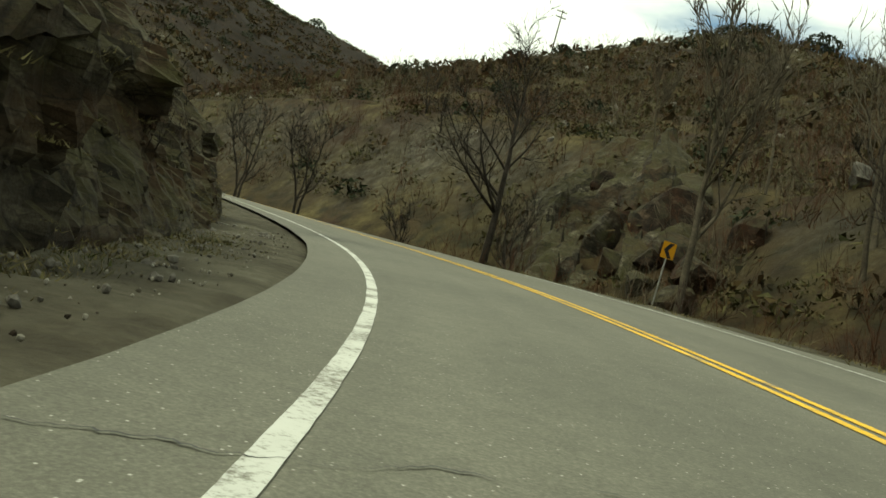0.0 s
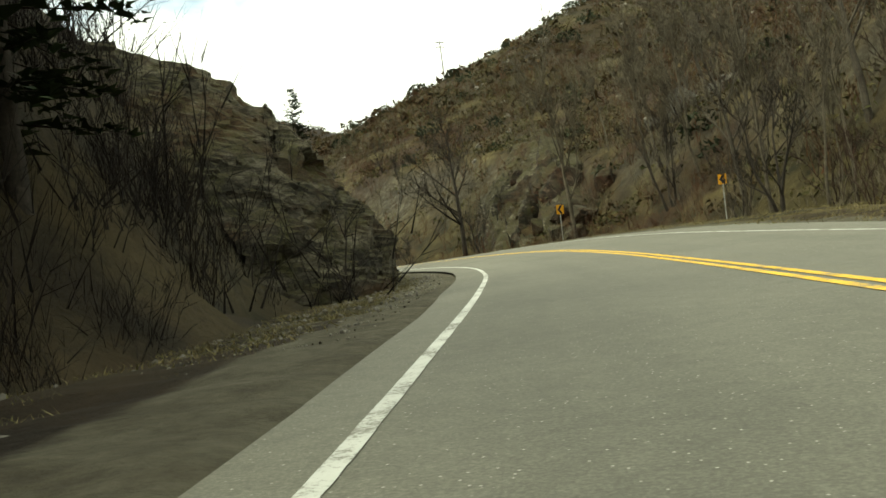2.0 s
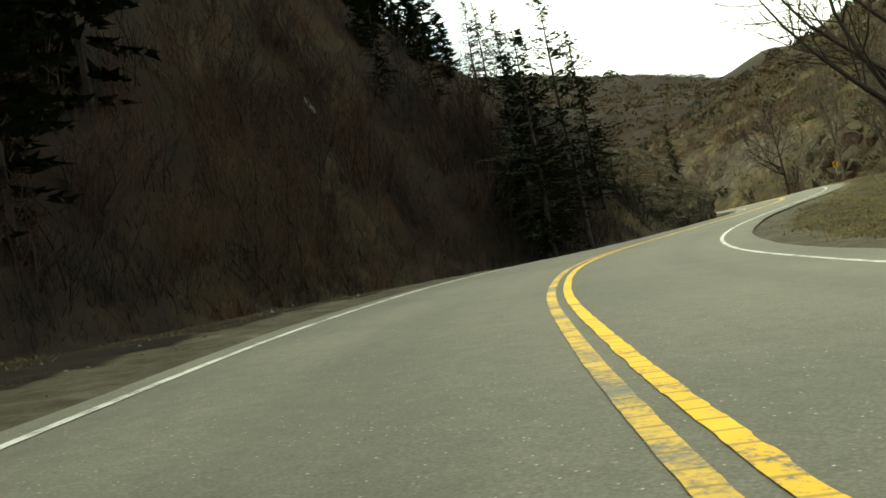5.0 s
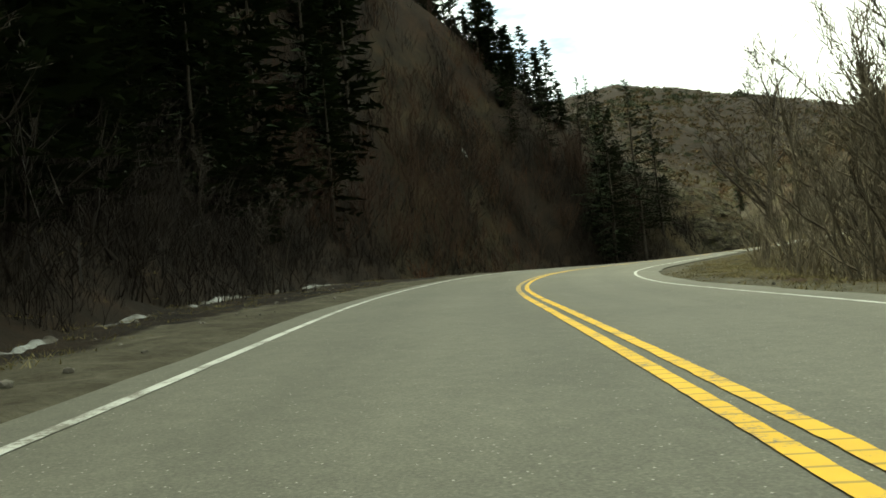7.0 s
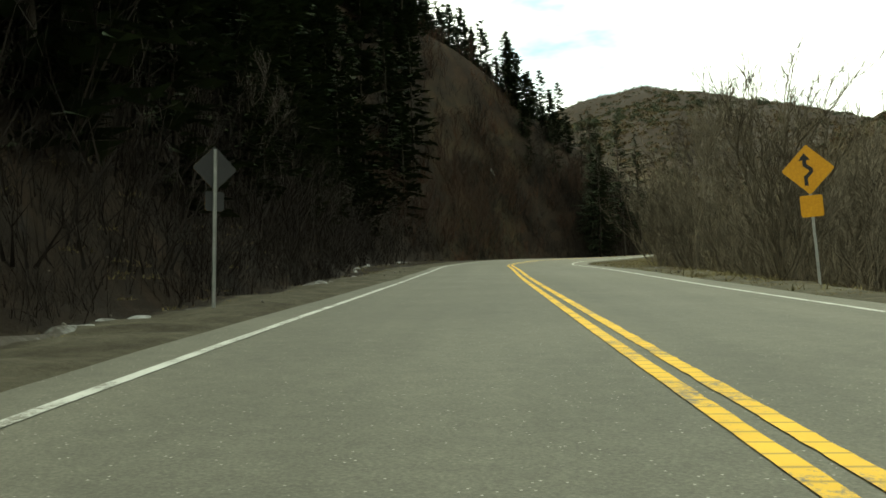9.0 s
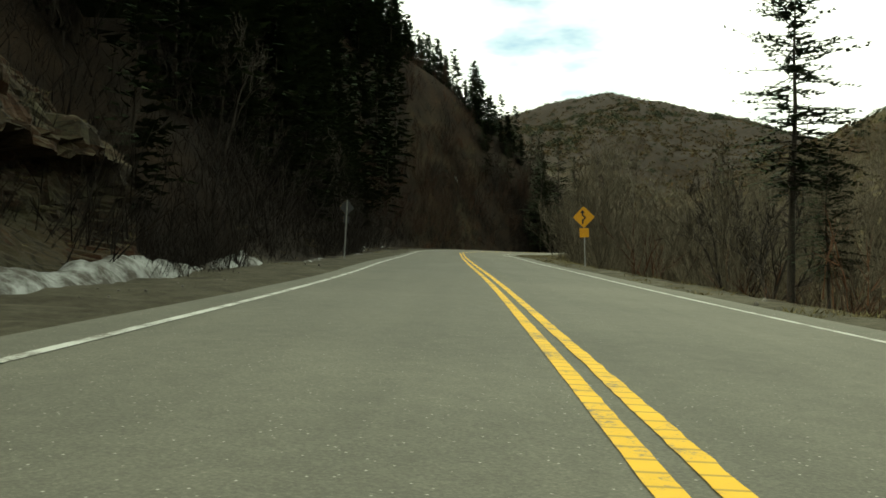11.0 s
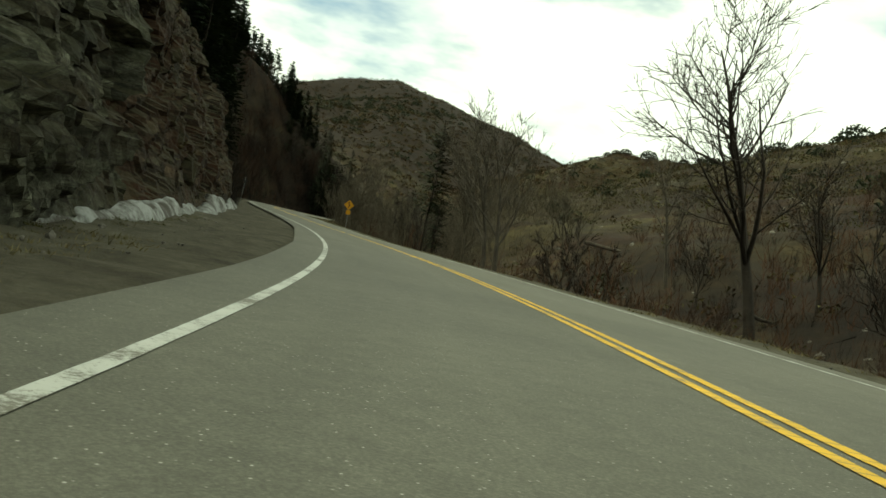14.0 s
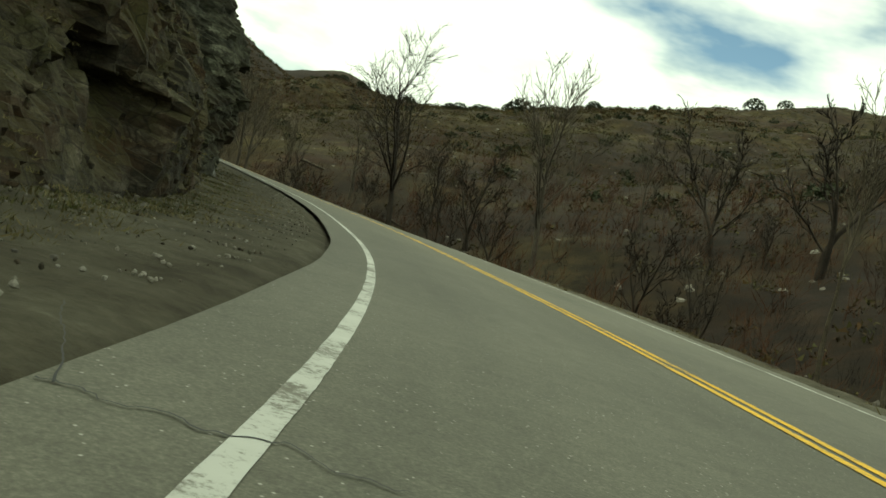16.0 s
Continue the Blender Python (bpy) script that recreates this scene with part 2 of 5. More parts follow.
def rock_material(name, tones, rust, lichen, moss=0.55):
    """Broken rock: tilted beds, blocks of their own tone, dark seams, rust, lichen and moss."""
    m, t, b = material(name, 0.9, 0.2)
    v = coords(t)
    warp = node(t, "ShaderNodeTexNoise", {"Vector": v, "Scale": 0.9, "Detail": 5.0}).outputs[1]
    seam = node(t, "ShaderNodeMapping", {0: mix(t, 0.16, v, warp), "Rotation": (0.5, 0.35, 0.6), "Scale": (1.0, 0.45, 1.9)}).outputs[0]
    n1, n2, n3 = noise_tex(t, seam, 0.55, 7, 0.65), noise_tex(t, seam, 3.2, 8, 0.7), noise_tex(t, v, 14.0, 6, 0.7)
    c = ramp_tex(t, n2, tones)
    block = node(t, "ShaderNodeTexVoronoi", {"Vector": seam, "Scale": 1.7})
    tone = node(t, "ShaderNodeSeparateXYZ", {0: block.outputs["Color"]}).outputs[0]
    c = mix(t, 0.8, c, ramp_tex(t, tone, [(0.0, (0.25, 0.24, 0.20)), (0.55, (0.70, 0.66, 0.58)), (0.80, (1.0, 0.97, 0.90)), (0.90, (1.9, 1.85, 1.7))]), "MULTIPLY")
    c = mix(t, ramp_tex(t, n1, grey(0, 0.85, 0.46, 0.62)), c, rust)
    c = mix(t, ramp_tex(t, noise_tex(t, v, 0.9, 6, 0.7), grey(0, 0.75, 0.52, 0.64)), c, lichen)
    up = node(t, "ShaderNodeSeparateXYZ", {0: node(t, "ShaderNodeNewGeometry").outputs["Normal"]}).outputs[2]
    grow = node(t, "ShaderNodeMath", {0: up, 1: noise_tex(t, v, 2.4, 6, 0.7)}, operation="ADD").outputs[0]
    c = mix(t, ramp_tex(t, grow, grey(0, moss, 0.86, 1.12)), c, mix(t, 0.5, lichen, (0.050, 0.040, 0.016)))
    for scale, wide, deep in ((2.3, 0.035, 0.75), (6.5, 0.05, 0.5)):
        crack = node(t, "ShaderNodeTexVoronoi", {"Vector": mix(t, 0.12, seam, node(t, "ShaderNodeTexNoise", {"Vector": v, "Scale": scale}).outputs[1]), "Scale": scale}, feature="DISTANCE_TO_EDGE")
        c = mix(t, ramp_tex(t, crack.outputs[0], grey(deep, 0.0, 0.0, wide)), c, (0.012, 0.010, 0.008))
    c = mix(t, 0.6, c, ramp_tex(t, n3, grey(0.35, 1.0, 0.3, 0.7)), "MULTIPLY")
    t.links.new(c, b.inputs["Base Color"])
    bump(t, b, mix(t, 0.6, n2, n3), 0.7, 0.07)
    return m


GREY_ROCK = rock_material("grey_rock", [(0.28, (0.018, 0.016, 0.012)), (0.48, (0.052, 0.046, 0.034)), (0.70, (0.18, 0.165, 0.130))], (0.062, 0.036, 0.017), (0.058, 0.056, 0.020))
DARK_ROCK = rock_material("dark_rock", [(0.28, (0.016, 0.016, 0.012)), (0.44, (0.052, 0.052, 0.040)), (0.58, (0.14, 0.145, 0.115)), (0.72, (0.30, 0.305, 0.26))], (0.038, 0.027, 0.015), (0.030, 0.034, 0.016))
RED_ROCK = rock_material("red_rock", [(0.30, (0.014, 0.011, 0.007)), (0.48, (0.036, 0.025, 0.017)), (0.62, (0.080, 0.060, 0.043)), (0.74, (0.28, 0.25, 0.21))], (0.052, 0.022, 0.010), (0.050, 0.048, 0.026))
STONE = two_scale("stone", (0.09, 0.08, 0.065), (0.30, 0.28, 0.24), 1.2, 9.0, 0.9, 0.6, 0.03, 0.5)
SNOW, t, b = material("old_snow", 0.75, 0.2)
v = coords(t)
c = mix(t, ramp_tex(t, noise_tex(t, v, 1.3, 6, 0.7), grey(0, 1.0, 0.40, 0.56)), (0.30, 0.31, 0.30), (0.055, 0.048, 0.038))
c = mix(t, 0.5, c, ramp_tex(t, noise_tex(t, v, 9.0, 5, 0.7), grey(0.5, 1.0, 0.3, 0.6)), "MULTIPLY")
t.links.new(c, b.inputs["Base Color"])
bump(t, b, noise_tex(t, v, 6.0, 5), 0.7, 0.05)

WILLOW_BARK = two_scale("willow_bark", (0.060, 0.050, 0.035), (0.165, 0.140, 0.100), 2.0, 14.0, 0.95, 0.5, 0.02, 0.3)
BROWN_BARK = two_scale("brown_bark", (0.030, 0.018, 0.012), (0.080, 0.049, 0.034), 2.0, 14.0, 0.95, 0.5, 0.02, 0.4)
ROCK_STONE = two_scale("rock_stone", (0.035, 0.031, 0.025), (0.19, 0.175, 0.145), 0.9, 7.0, 0.9, 0.6, 0.03)
LEAF_LITTER = island_tone("leaf_litter", [(0.02, 0.014, 0.008), (0.13, 0.12, 0.09), (0.34, 0.32, 0.27), (0.05, 0.035, 0.02), (0.25, 0.235, 0.19)])
BUSH = island_tone("bush_twigs", [(0.016, 0.015, 0.006), (0.056, 0.034, 0.014), (0.032, 0.028, 0.010), (0.085, 0.050, 0.022), (0.044, 0.044, 0.014)])
GREEN_GRASS = island_tone("green_grass", [(0.045, 0.052, 0.016), (0.085, 0.088, 0.028), (0.12, 0.105, 0.045), (0.06, 0.062, 0.020)])
BARK = two_scale("bark", (0.020, 0.016, 0.012), (0.066, 0.054, 0.042), 2.0, 14.0, 0.95, 0.7, 0.03, 0.35)
PALE_BARK = two_scale("pale_bark", (0.045, 0.037, 0.028), (0.150, 0.130, 0.100), 2.0, 14.0, 0.95, 0.6, 0.03, 0.3)
NEEDLES = island_tone("needles", [(0.010, 0.018, 0.008), (0.022, 0.036, 0.014), (0.036, 0.050, 0.020), (0.014, 0.024, 0.011)])
SAGE = island_tone("sage_leaves", [(0.028, 0.030, 0.010), (0.060, 0.056, 0.020), (0.100, 0.086, 0.034), (0.040, 0.040, 0.013), (0.078, 0.050, 0.020)])
DARK_LEAF = island_tone("juniper_leaves", [(0.013, 0.018, 0.009), (0.030, 0.036, 0.017), (0.020, 0.026, 0.012)])
DRY_GRASS = island_tone("dry_grass", [(0.085, 0.070, 0.030), (0.180, 0.145, 0.070), (0.125, 0.118, 0.048), (0.225, 0.185, 0.100)])
GREY_TWIG = island_tone("grey_twigs", [(0.070, 0.058, 0.038), (0.135, 0.114, 0.078), (0.095, 0.076, 0.050)])
RED_TWIG = island_tone("red_twigs", [(0.040, 0.018, 0.009), (0.090, 0.041, 0.020), (0.060, 0.031, 0.017)])
# brown twigs taken near black: the slope's shade is put into their colour
SHADED_TWIG = island_tone("dark_twigs", [(0.006, 0.0045, 0.0035), (0.019, 0.014, 0.010), (0.010, 0.0075, 0.006)])
SIGN_YELLOW = two_scale("sign_yellow", (0.52, 0.24, 0.010), (0.62, 0.30, 0.015), 3.0, 20.0, 0.45, 0.05, 0.002)
SIGN_BLACK = two_scale("sign_black", (0.012, 0.012, 0.012), (0.02, 0.02, 0.02), 4.0, 30.0, 0.5, 0.05, 0.002)
STEEL = two_scale("galvanised_steel", (0.22, 0.22, 0.21), (0.36, 0.36, 0.34), 4.0, 40.0, 0.5, 0.1, 0.002)
SIGN_BACK = two_scale("sign_back", (0.016, 0.016, 0.017), (0.030, 0.030, 0.031), 4.0, 30.0, 0.5, 0.05, 0.002)
POLE_WOOD = two_scale("pole_wood", (0.045, 0.034, 0.024), (0.10, 0.08, 0.058), 1.0, 12.0, 0.9, 0.4, 0.01)

# ---- road line and terrain ----
PLAN = [(-60.56, 39.77), (-52.63, 35.04), (-45.20, 29.59), (-38.37, 23.50), (-32.29, 16.90), (-26.97, 9.77), (-22.43, 2.00), (-18.72, -6.55), (-16.06, 
        -15.62), (-14.09, -24.75), (-12.45, -33.61), (-10.92, -41.81), (-8.87, -49.63), (-6.17, -57.38), (-2.71, -64.91), (1.23, -71.68), (4.87, 
        -76.91), (8.15, -81.14), (11.56, -85.08), (15.20, -88.81), (18.96, -92.42), (22.74, -96.01), (26.50, -99.63), (30.50, -103.44), (35.60, 
        -108.25), (42.22, -114.49), (49.66, -121.41), (56.98, -128.41), (65.74, -137.03), (75.15, -146.76), (83.81, -156.59), (91.44, -166.45), 
        (98.32, -177.02), (103.76, -187.87), (107.83, -198.96), (110.60, -209.83), (111.82, -219.73), (111.95, -229.12)]
HEIGHT = [8.44, 8.02, 7.59, 7.17, 6.74, 6.31, 5.82, 5.23, 4.58, 3.95, 3.36, 2.85, 2.40, 1.97, 1.53, 1.09, 0.70, 0.35, 0.01, -0.32, -0.66, -1.02, -1.38, -1.77, 
        -2.25, -2.86, -3.57, -4.23, -4.97, -5.79, -6.55, -7.25, -7.92, -8.61, -9.22, -9.79, -10.30, -10.78]
LEAN = [-0.015, -0.000, 0.015, 0.034, 0.054, 0.071, 0.075, 0.060, 0.034, 0.012, -0.002, -0.019, -0.038, -0.060, -0.070, -0.067, -0.060, -0.052, -0.044, 
        -0.038, -0.033, -0.029, -0.026, -0.026, -0.030, -0.031, -0.033, -0.031, -0.024, -0.014, -0.005, 0.010, 0.033, 0.059, 0.056, 0.045, 0.027, 
        0.008]          # crossfall: rise per metre towards the creek side
LANE_L, LANE_R = 3.14, 3.27


def spline(pts, per):
    pts = np.array(pts, float)
    q = np.vstack([2 * pts[0] - pts[1], pts, 2 * pts[-1] - pts[-2]])
    f = (np.arange(per) / per)[:, None]
    out = []
    for i in range(len(pts) - 1):
        a, b, c, d = q[i:i + 4]
        out.append(0.5 * (2 * b + (c - a) * f + (2 * a - 5 * b + 4 * c - d) * f ** 2 + (3 * b - 3 * c + d - a) * f ** 3))
    return np.vstack(out + [pts[-1:]])


CL = spline(np.c_[np.array(PLAN), np.array(HEIGHT), np.array(LEAN)], 8)          # about one point a metre
# the road goes on past both ends of what is seen
lead = np.array([CL[0] + np.array([-0.897 - 0.002 * k, 0.442 - 0.003 * k, 0.045, 0.0]) * k * 1.3 for k in range(60, 0, -1)])
tail = np.array([CL[-1] + np.array([0.03 - 0.012 * k, -0.99, -0.045, 0.0]) * k * 1.3 for k in range(1, 50)])
FIRST = len(lead)                                   # index of the first fitted point
CL = np.vstack([lead, CL, tail])
CL[:, 2] -= 0.035                                   # the ground line: the asphalt lies on it
TAN = np.gradient(CL[:, :2], axis=0)
TAN /= np.linalg.norm(TAN, axis=1)[:, None]
NOR = np.stack([-TAN[:, 1], TAN[:, 0]], 1)          # points to the creek side
BANK = CL[:, 3]                                     # rise per metre towards the creek side
STATION = np.r_[0, np.cumsum(np.linalg.norm(np.diff(CL[:, :2], axis=0), axis=1))]


def hash2(ix, iy, seed):
    h = np.sin(ix * 127.1 + iy * 311.7 + seed * 74.7) * 43758.5453
    return h - np.floor(h)


def vnoise(x, y, scale, seed=0, octaves=4, gain=0.5):
    tot, amp, norm = 0.0, 1.0, 0.0
    for o in range(octaves):
        u, w = x / scale, y / scale
        i, j = np.floor(u), np.floor(w)
        f, g = u - i, w - j
        f, g = f * f * (3 - 2 * f), g * g * (3 - 2 * g)
        s = seed + o * 13
        n = (hash2(i, j, s) * (1 - f) + hash2(i + 1, j, s) * f) * (1 - g) + (hash2(i, j + 1, s) * (1 - f) + hash2(i + 1, j + 1, s) * f) * g
        tot, norm = tot + amp * (n * 2 - 1), norm + amp
        amp, scale = amp * gain, scale / 2.03
    return tot / norm


def near_road(x, y):
    """Index of the nearest road point and the offset from the centre line (creek side positive)."""
    x, y = np.asarray(x, float).ravel(), np.asarray(y, float).ravel()
    k = np.empty(len(x), int)
    for i in range(0, len(x), 8000):
        k[i:i + 8000] = ((CL[None, :, 0] - x[i:i + 8000, None]) ** 2 + (CL[None, :, 1] - y[i:i + 8000, None]) ** 2).argmin(1)
    dx, dy = x - CL[k, 0], y - CL[k, 1]
    side = np.sign(dx * NOR[k, 0] + dy * NOR[k, 1])
    return k, side * np.hypot(dx, dy)


# the ground beyond the first bend is laid out on a plan of its own
def reach(x, y):
    x, y = np.asarray(x, float), np.asarray(y, float)
    return 1.0852 * x - 0.3239 * y - 21.73, 0.3239 * x + 1.0852 * y - 14.52


# foot of the hillside: offset from the centre line along the road, and how steep it is above (rise per metre)
FOOT = np.array([(0, 6.0), (45, 5.6), (66, 5.9), (69, 7.0), (77, 9.5), (89, 11.5), (110, 12.5), (140, 9.5), (170, 6.6), (216, 6.6), (230, 7.2), (250, 6.8), (296, 6.2)])
STEEP = np.array([(0, 0.9), (40, 1.2), (48, 1.5), (66, 1.4), (75, 0.85), (90, 0.55), (110, 0.62), (140, 0.8), (170, 0.75), (200, 0.9), (209, 1.3), (222, 2.2), (275, 2.0), (296, 1.5)])
CUT = np.array([(36, 0), (40, 2.4), (66, 2.2), (71, 0), (204, 0), (209, 2.6), (256, 2.2), (262, 2.6), (296, 2.6)])   # set back behind the cut rock
# creek side: where the bank begins to fall, and how deep it falls
VERGE = np.array([(0, 4.6), (40, 4.6), (52, 6.0), (57, 8.0), (75, 6.5), (84, 5.0), (112, 8.5), (140, 6.0), (180, 5.2), (296, 5.2)])
DROP = np.array([(0, 1.5), (40, 2.0), (60, 1.0), (84, 1.0), (112, 1.2), (150, 1.6), (200, 2.6), (296, 3.4)])
# ridges: x, y, z, fall per metre
OUTCROP = [(-28.6, 39.7, 10.6, .9), (-24.6, 34.7, 11.4, .9), (-20.6, 27.7, 10.8, .9), (-17, 21.7, 9.2, .9)]
FAR_PEAK = [(-511, 387, 123.8, 0.36), (-481, 417, 142.3, 0.36), (-454, 442, 152.1, 0.36), (-431, 463, 166.1, 0.36), (-402, 485, 178.9, 0.36), (-349, 475, 162.2, 
        0.36), (-285, 444, 138.9, 0.36), (-222, 411, 114.0, 0.36), (-165, 373, 80.0, 0.36), (-138, 363, 59.2, 0.36)]
LEFT_HILL = [(-278, 356, 130.9, 0.34), (-260, 368, 120.5, 0.34), (-242, 379, 117.6, 0.34), (-225, 388, 110.8, 0.34), (-211, 395, 105.6, 0.34), (-199, 400, 99.5, 
        0.34), (-186, 406, 96.0, 0.34), (-178, 409, 92.8, 0.34)]
DARK_PEAK = [(-299, 666, 144.1, 0.40), (-265, 679, 165.5, 0.40), (-246, 685, 170.5, 0.40), (-231, 690, 166.3, 0.40), (-213, 695, 150.1, 0.40)]
RIGHT_HILL = [(-74, 127, 32.6, 0.50), (-70, 123, 37.1, 0.50), (-65, 120, 39.8, 0.50), (-59, 119, 43.2, 0.50), (-48, 108, 42.4, 0.50), (-43, 110, 45.0, 0.50), (-37, 
        114, 48.0, 0.50), (-31, 117, 51.0, 0.50), (-25, 119, 53.4, 0.50), (-20, 119, 52.5, 0.50), (-13, 121, 52.7, 0.50), (-7, 123, 52.8, 0.50), (4, 
        125, 53.5, 0.50)]
CREEK_HILL = [(-12, 118, 50, .42), (11, 126, 55, .42), (33, 128, 60.5, .42), (60, 130, 67, .42), (90, 118, 71, .42), (129, 108, 82.5, .42), (149, 106, 91, .42), (170, 102, 92, .42), (260, 60, 100, .42), (380, -60, 105, .42)]
CREEK_BENCH = [(66, -57, 6, .30), (108, -75, 8, .30), (160, -110, 13, .30), (200, -200, 17, .30), (230, -300, 14, .30)]
WOODED = [(-30, -110, 38, .75), (-56, -58, 48, .75), (-63, -42, 42, .75), (-62, -30, 35, .75), (-61, -17, 31, .75), (-61, -9, 29, .75), (-62, 5, 27, .75), (-61, 11, 24, .75), (-52, 22, 12, .75)]
WOODED_BACK = [(-66, -40, 41, .6), (-110, 20, 44, .5), (-190, 90, 56, .5)]
WOODED_SOUTH = [(-30, -110, 40, .75), (10, -150, 42, .8), (50, -200, 44, .8), (75, -240, 46, .8), (60, -330, 60, .6)]


def ridge(x, y, line):
    """Height of the ground below a crest line, and the distance from that line."""
    best, gap = np.full(len(x), -1e9), np.zeros(len(x))
    for (x0, y0, z0, f0), (x1, y1, z1, f1) in zip(line[:-1], line[1:]):
        dx, dy = x1 - x0, y1 - y0
        u = np.clip(((x - x0) * dx + (y - y0) * dy) / (dx * dx + dy * dy), 0, 1)
        d = np.hypot(x - x0 - u * dx, y - y0 - u * dy)
        z = z0 + (z1 - z0) * u - (f0 + (f1 - f0) * u) * d
        gap = np.where(z > best, d, gap)
        best = np.maximum(best, z)
    return best, gap


def highest(x, y, lines):
    best, gap = np.full(len(x), -1e9), np.zeros(len(x))
    for line in lines:
        z, d = ridge(x, y, line)
        gap = np.where(z > best, d, gap)
        best = np.maximum(best, z)
    return best, gap


def terrain(x, y):
    x, y = np.asarray(x, float).ravel(), np.asarray(y, float).ravel()
    k, d = near_road(x, y)
    idx = k - FIRST
    z0 = CL[k, 2] + BANK[k] * np.clip(d, -9, 9)
    foot, steep = np.interp(idx, *FOOT.T) + np.interp(idx, *CUT.T), np.interp(idx, *STEEP.T)
    verge, drop = np.interp(idx, *VERGE.T), np.interp(idx, *DROP.T)
    ad = np.abs(d)
    # hillside above the road
    up = np.clip(-d - foot, 0, None)
    cap = 26.0 + 0.12 * up
    rise = cap * (1 - np.exp(-up * steep / cap))
    left = z0 - 0.022 + rise - 0.05 * np.clip(-d - 4.2, 0, 2.0) * (up <= 0)
    wood, gap1 = highest(x, y, (WOODED, WOODED_BACK, WOODED_SOUTH))
    left = np.where(wood > left, left + (wood - left) * np.clip(up / 14, 0, 1), left)
    # bank down to the creek and the slope beyond it
    f = np.clip((d - verge) / 7.0, 0, 1)
    right = z0 - 0.022 - drop * f * f * (3 - 2 * f)
    far, gap2 = highest(x, y, (RIGHT_HILL, CREEK_HILL, CREEK_BENCH, OUTCROP))
    w = np.clip((d - verge - 4 - np.interp(idx, [60, 180], [0, 7])) / np.interp(idx, [60, 180], [10, 16]), 0, 1)
    right = np.where(far > right, right + (far - right) * w, right)
    z = np.where(d < 0, left, right)
    back, gap3 = highest(x, y, (FAR_PEAK, LEFT_HILL, DARK_PEAK))
    w2 = np.clip((ad - 25) / 25, 0, 1)
    gap = np.where(back > z, gap3, np.where(d < 0, gap1, gap2))
    z = np.where(back > z, z + (back - z) * w2, z)
    away = np.clip((ad - 6.0) / 12.0, 0, 1)
    z = z + away * (vnoise(x, y, 55, 1, 5) * np.minimum(np.clip(ad * 0.05, 0.4, 7.0), 0.5 + gap * 0.13) + vnoise(x, y, 9, 5, 4) * np.minimum(np.clip(ad * 0.02, 0.25, 1.3), 0.4 + gap * 0.03))
    z = z + np.clip((ad - 4.4) / 1.5, 0, 1) * vnoise(x, y, 2.2, 9, 3) * 0.09
    return z


def graded(lo, hi, step, reach, grow):
    a = list(np.arange(lo, hi + 0.01, step))
    s, p = step, hi
    while p < reach:
        s *= grow
        p += s
        a.append(p)
    s, p = step, lo
    while p > -reach:
        s *= grow
        p -= s
        a.insert(0, p)
    return np.array(a)


def mesh_object(name, verts, faces, mat, parent=None, smooth=True):
    me = bpy.data.meshes.new(name)
    verts, faces = np.asarray(verts, np.float32), np.asarray(faces, np.int32)
    n = faces.shape[1]
    me.vertices.add(len(verts))
    me.vertices.foreach_set("co", verts.ravel())
    me.loops.add(faces.size)
    me.loops.foreach_set("vertex_index", faces.ravel())
    me.polygons.add(len(faces))
    me.polygons.foreach_set("loop_start", np.arange(0, faces.size, n, dtype=np.int32))
    me.polygons.foreach_set("use_smooth", np.full(len(faces), smooth))
    me.update(calc_edges=True)
    me.materials.append(mat)
    ob = new(name, me)
    if parent:
        ob.parent = parent
    return ob


def grid_faces(nu, nv):
    i = np.arange((nu - 1) * nv).reshape(nu - 1, nv)[:, :-1].ravel()
    return np.stack([i, i + 1, i + nv + 1, i + nv], 1)


gx, gy = graded(-75, 165, 1.5, 2600, 1.045), graded(-265, 130, 1.5, 2600, 1.045)
GX, GY = np.meshgrid(gx, gy, indexing="ij")
GZ = terrain(GX, GY)


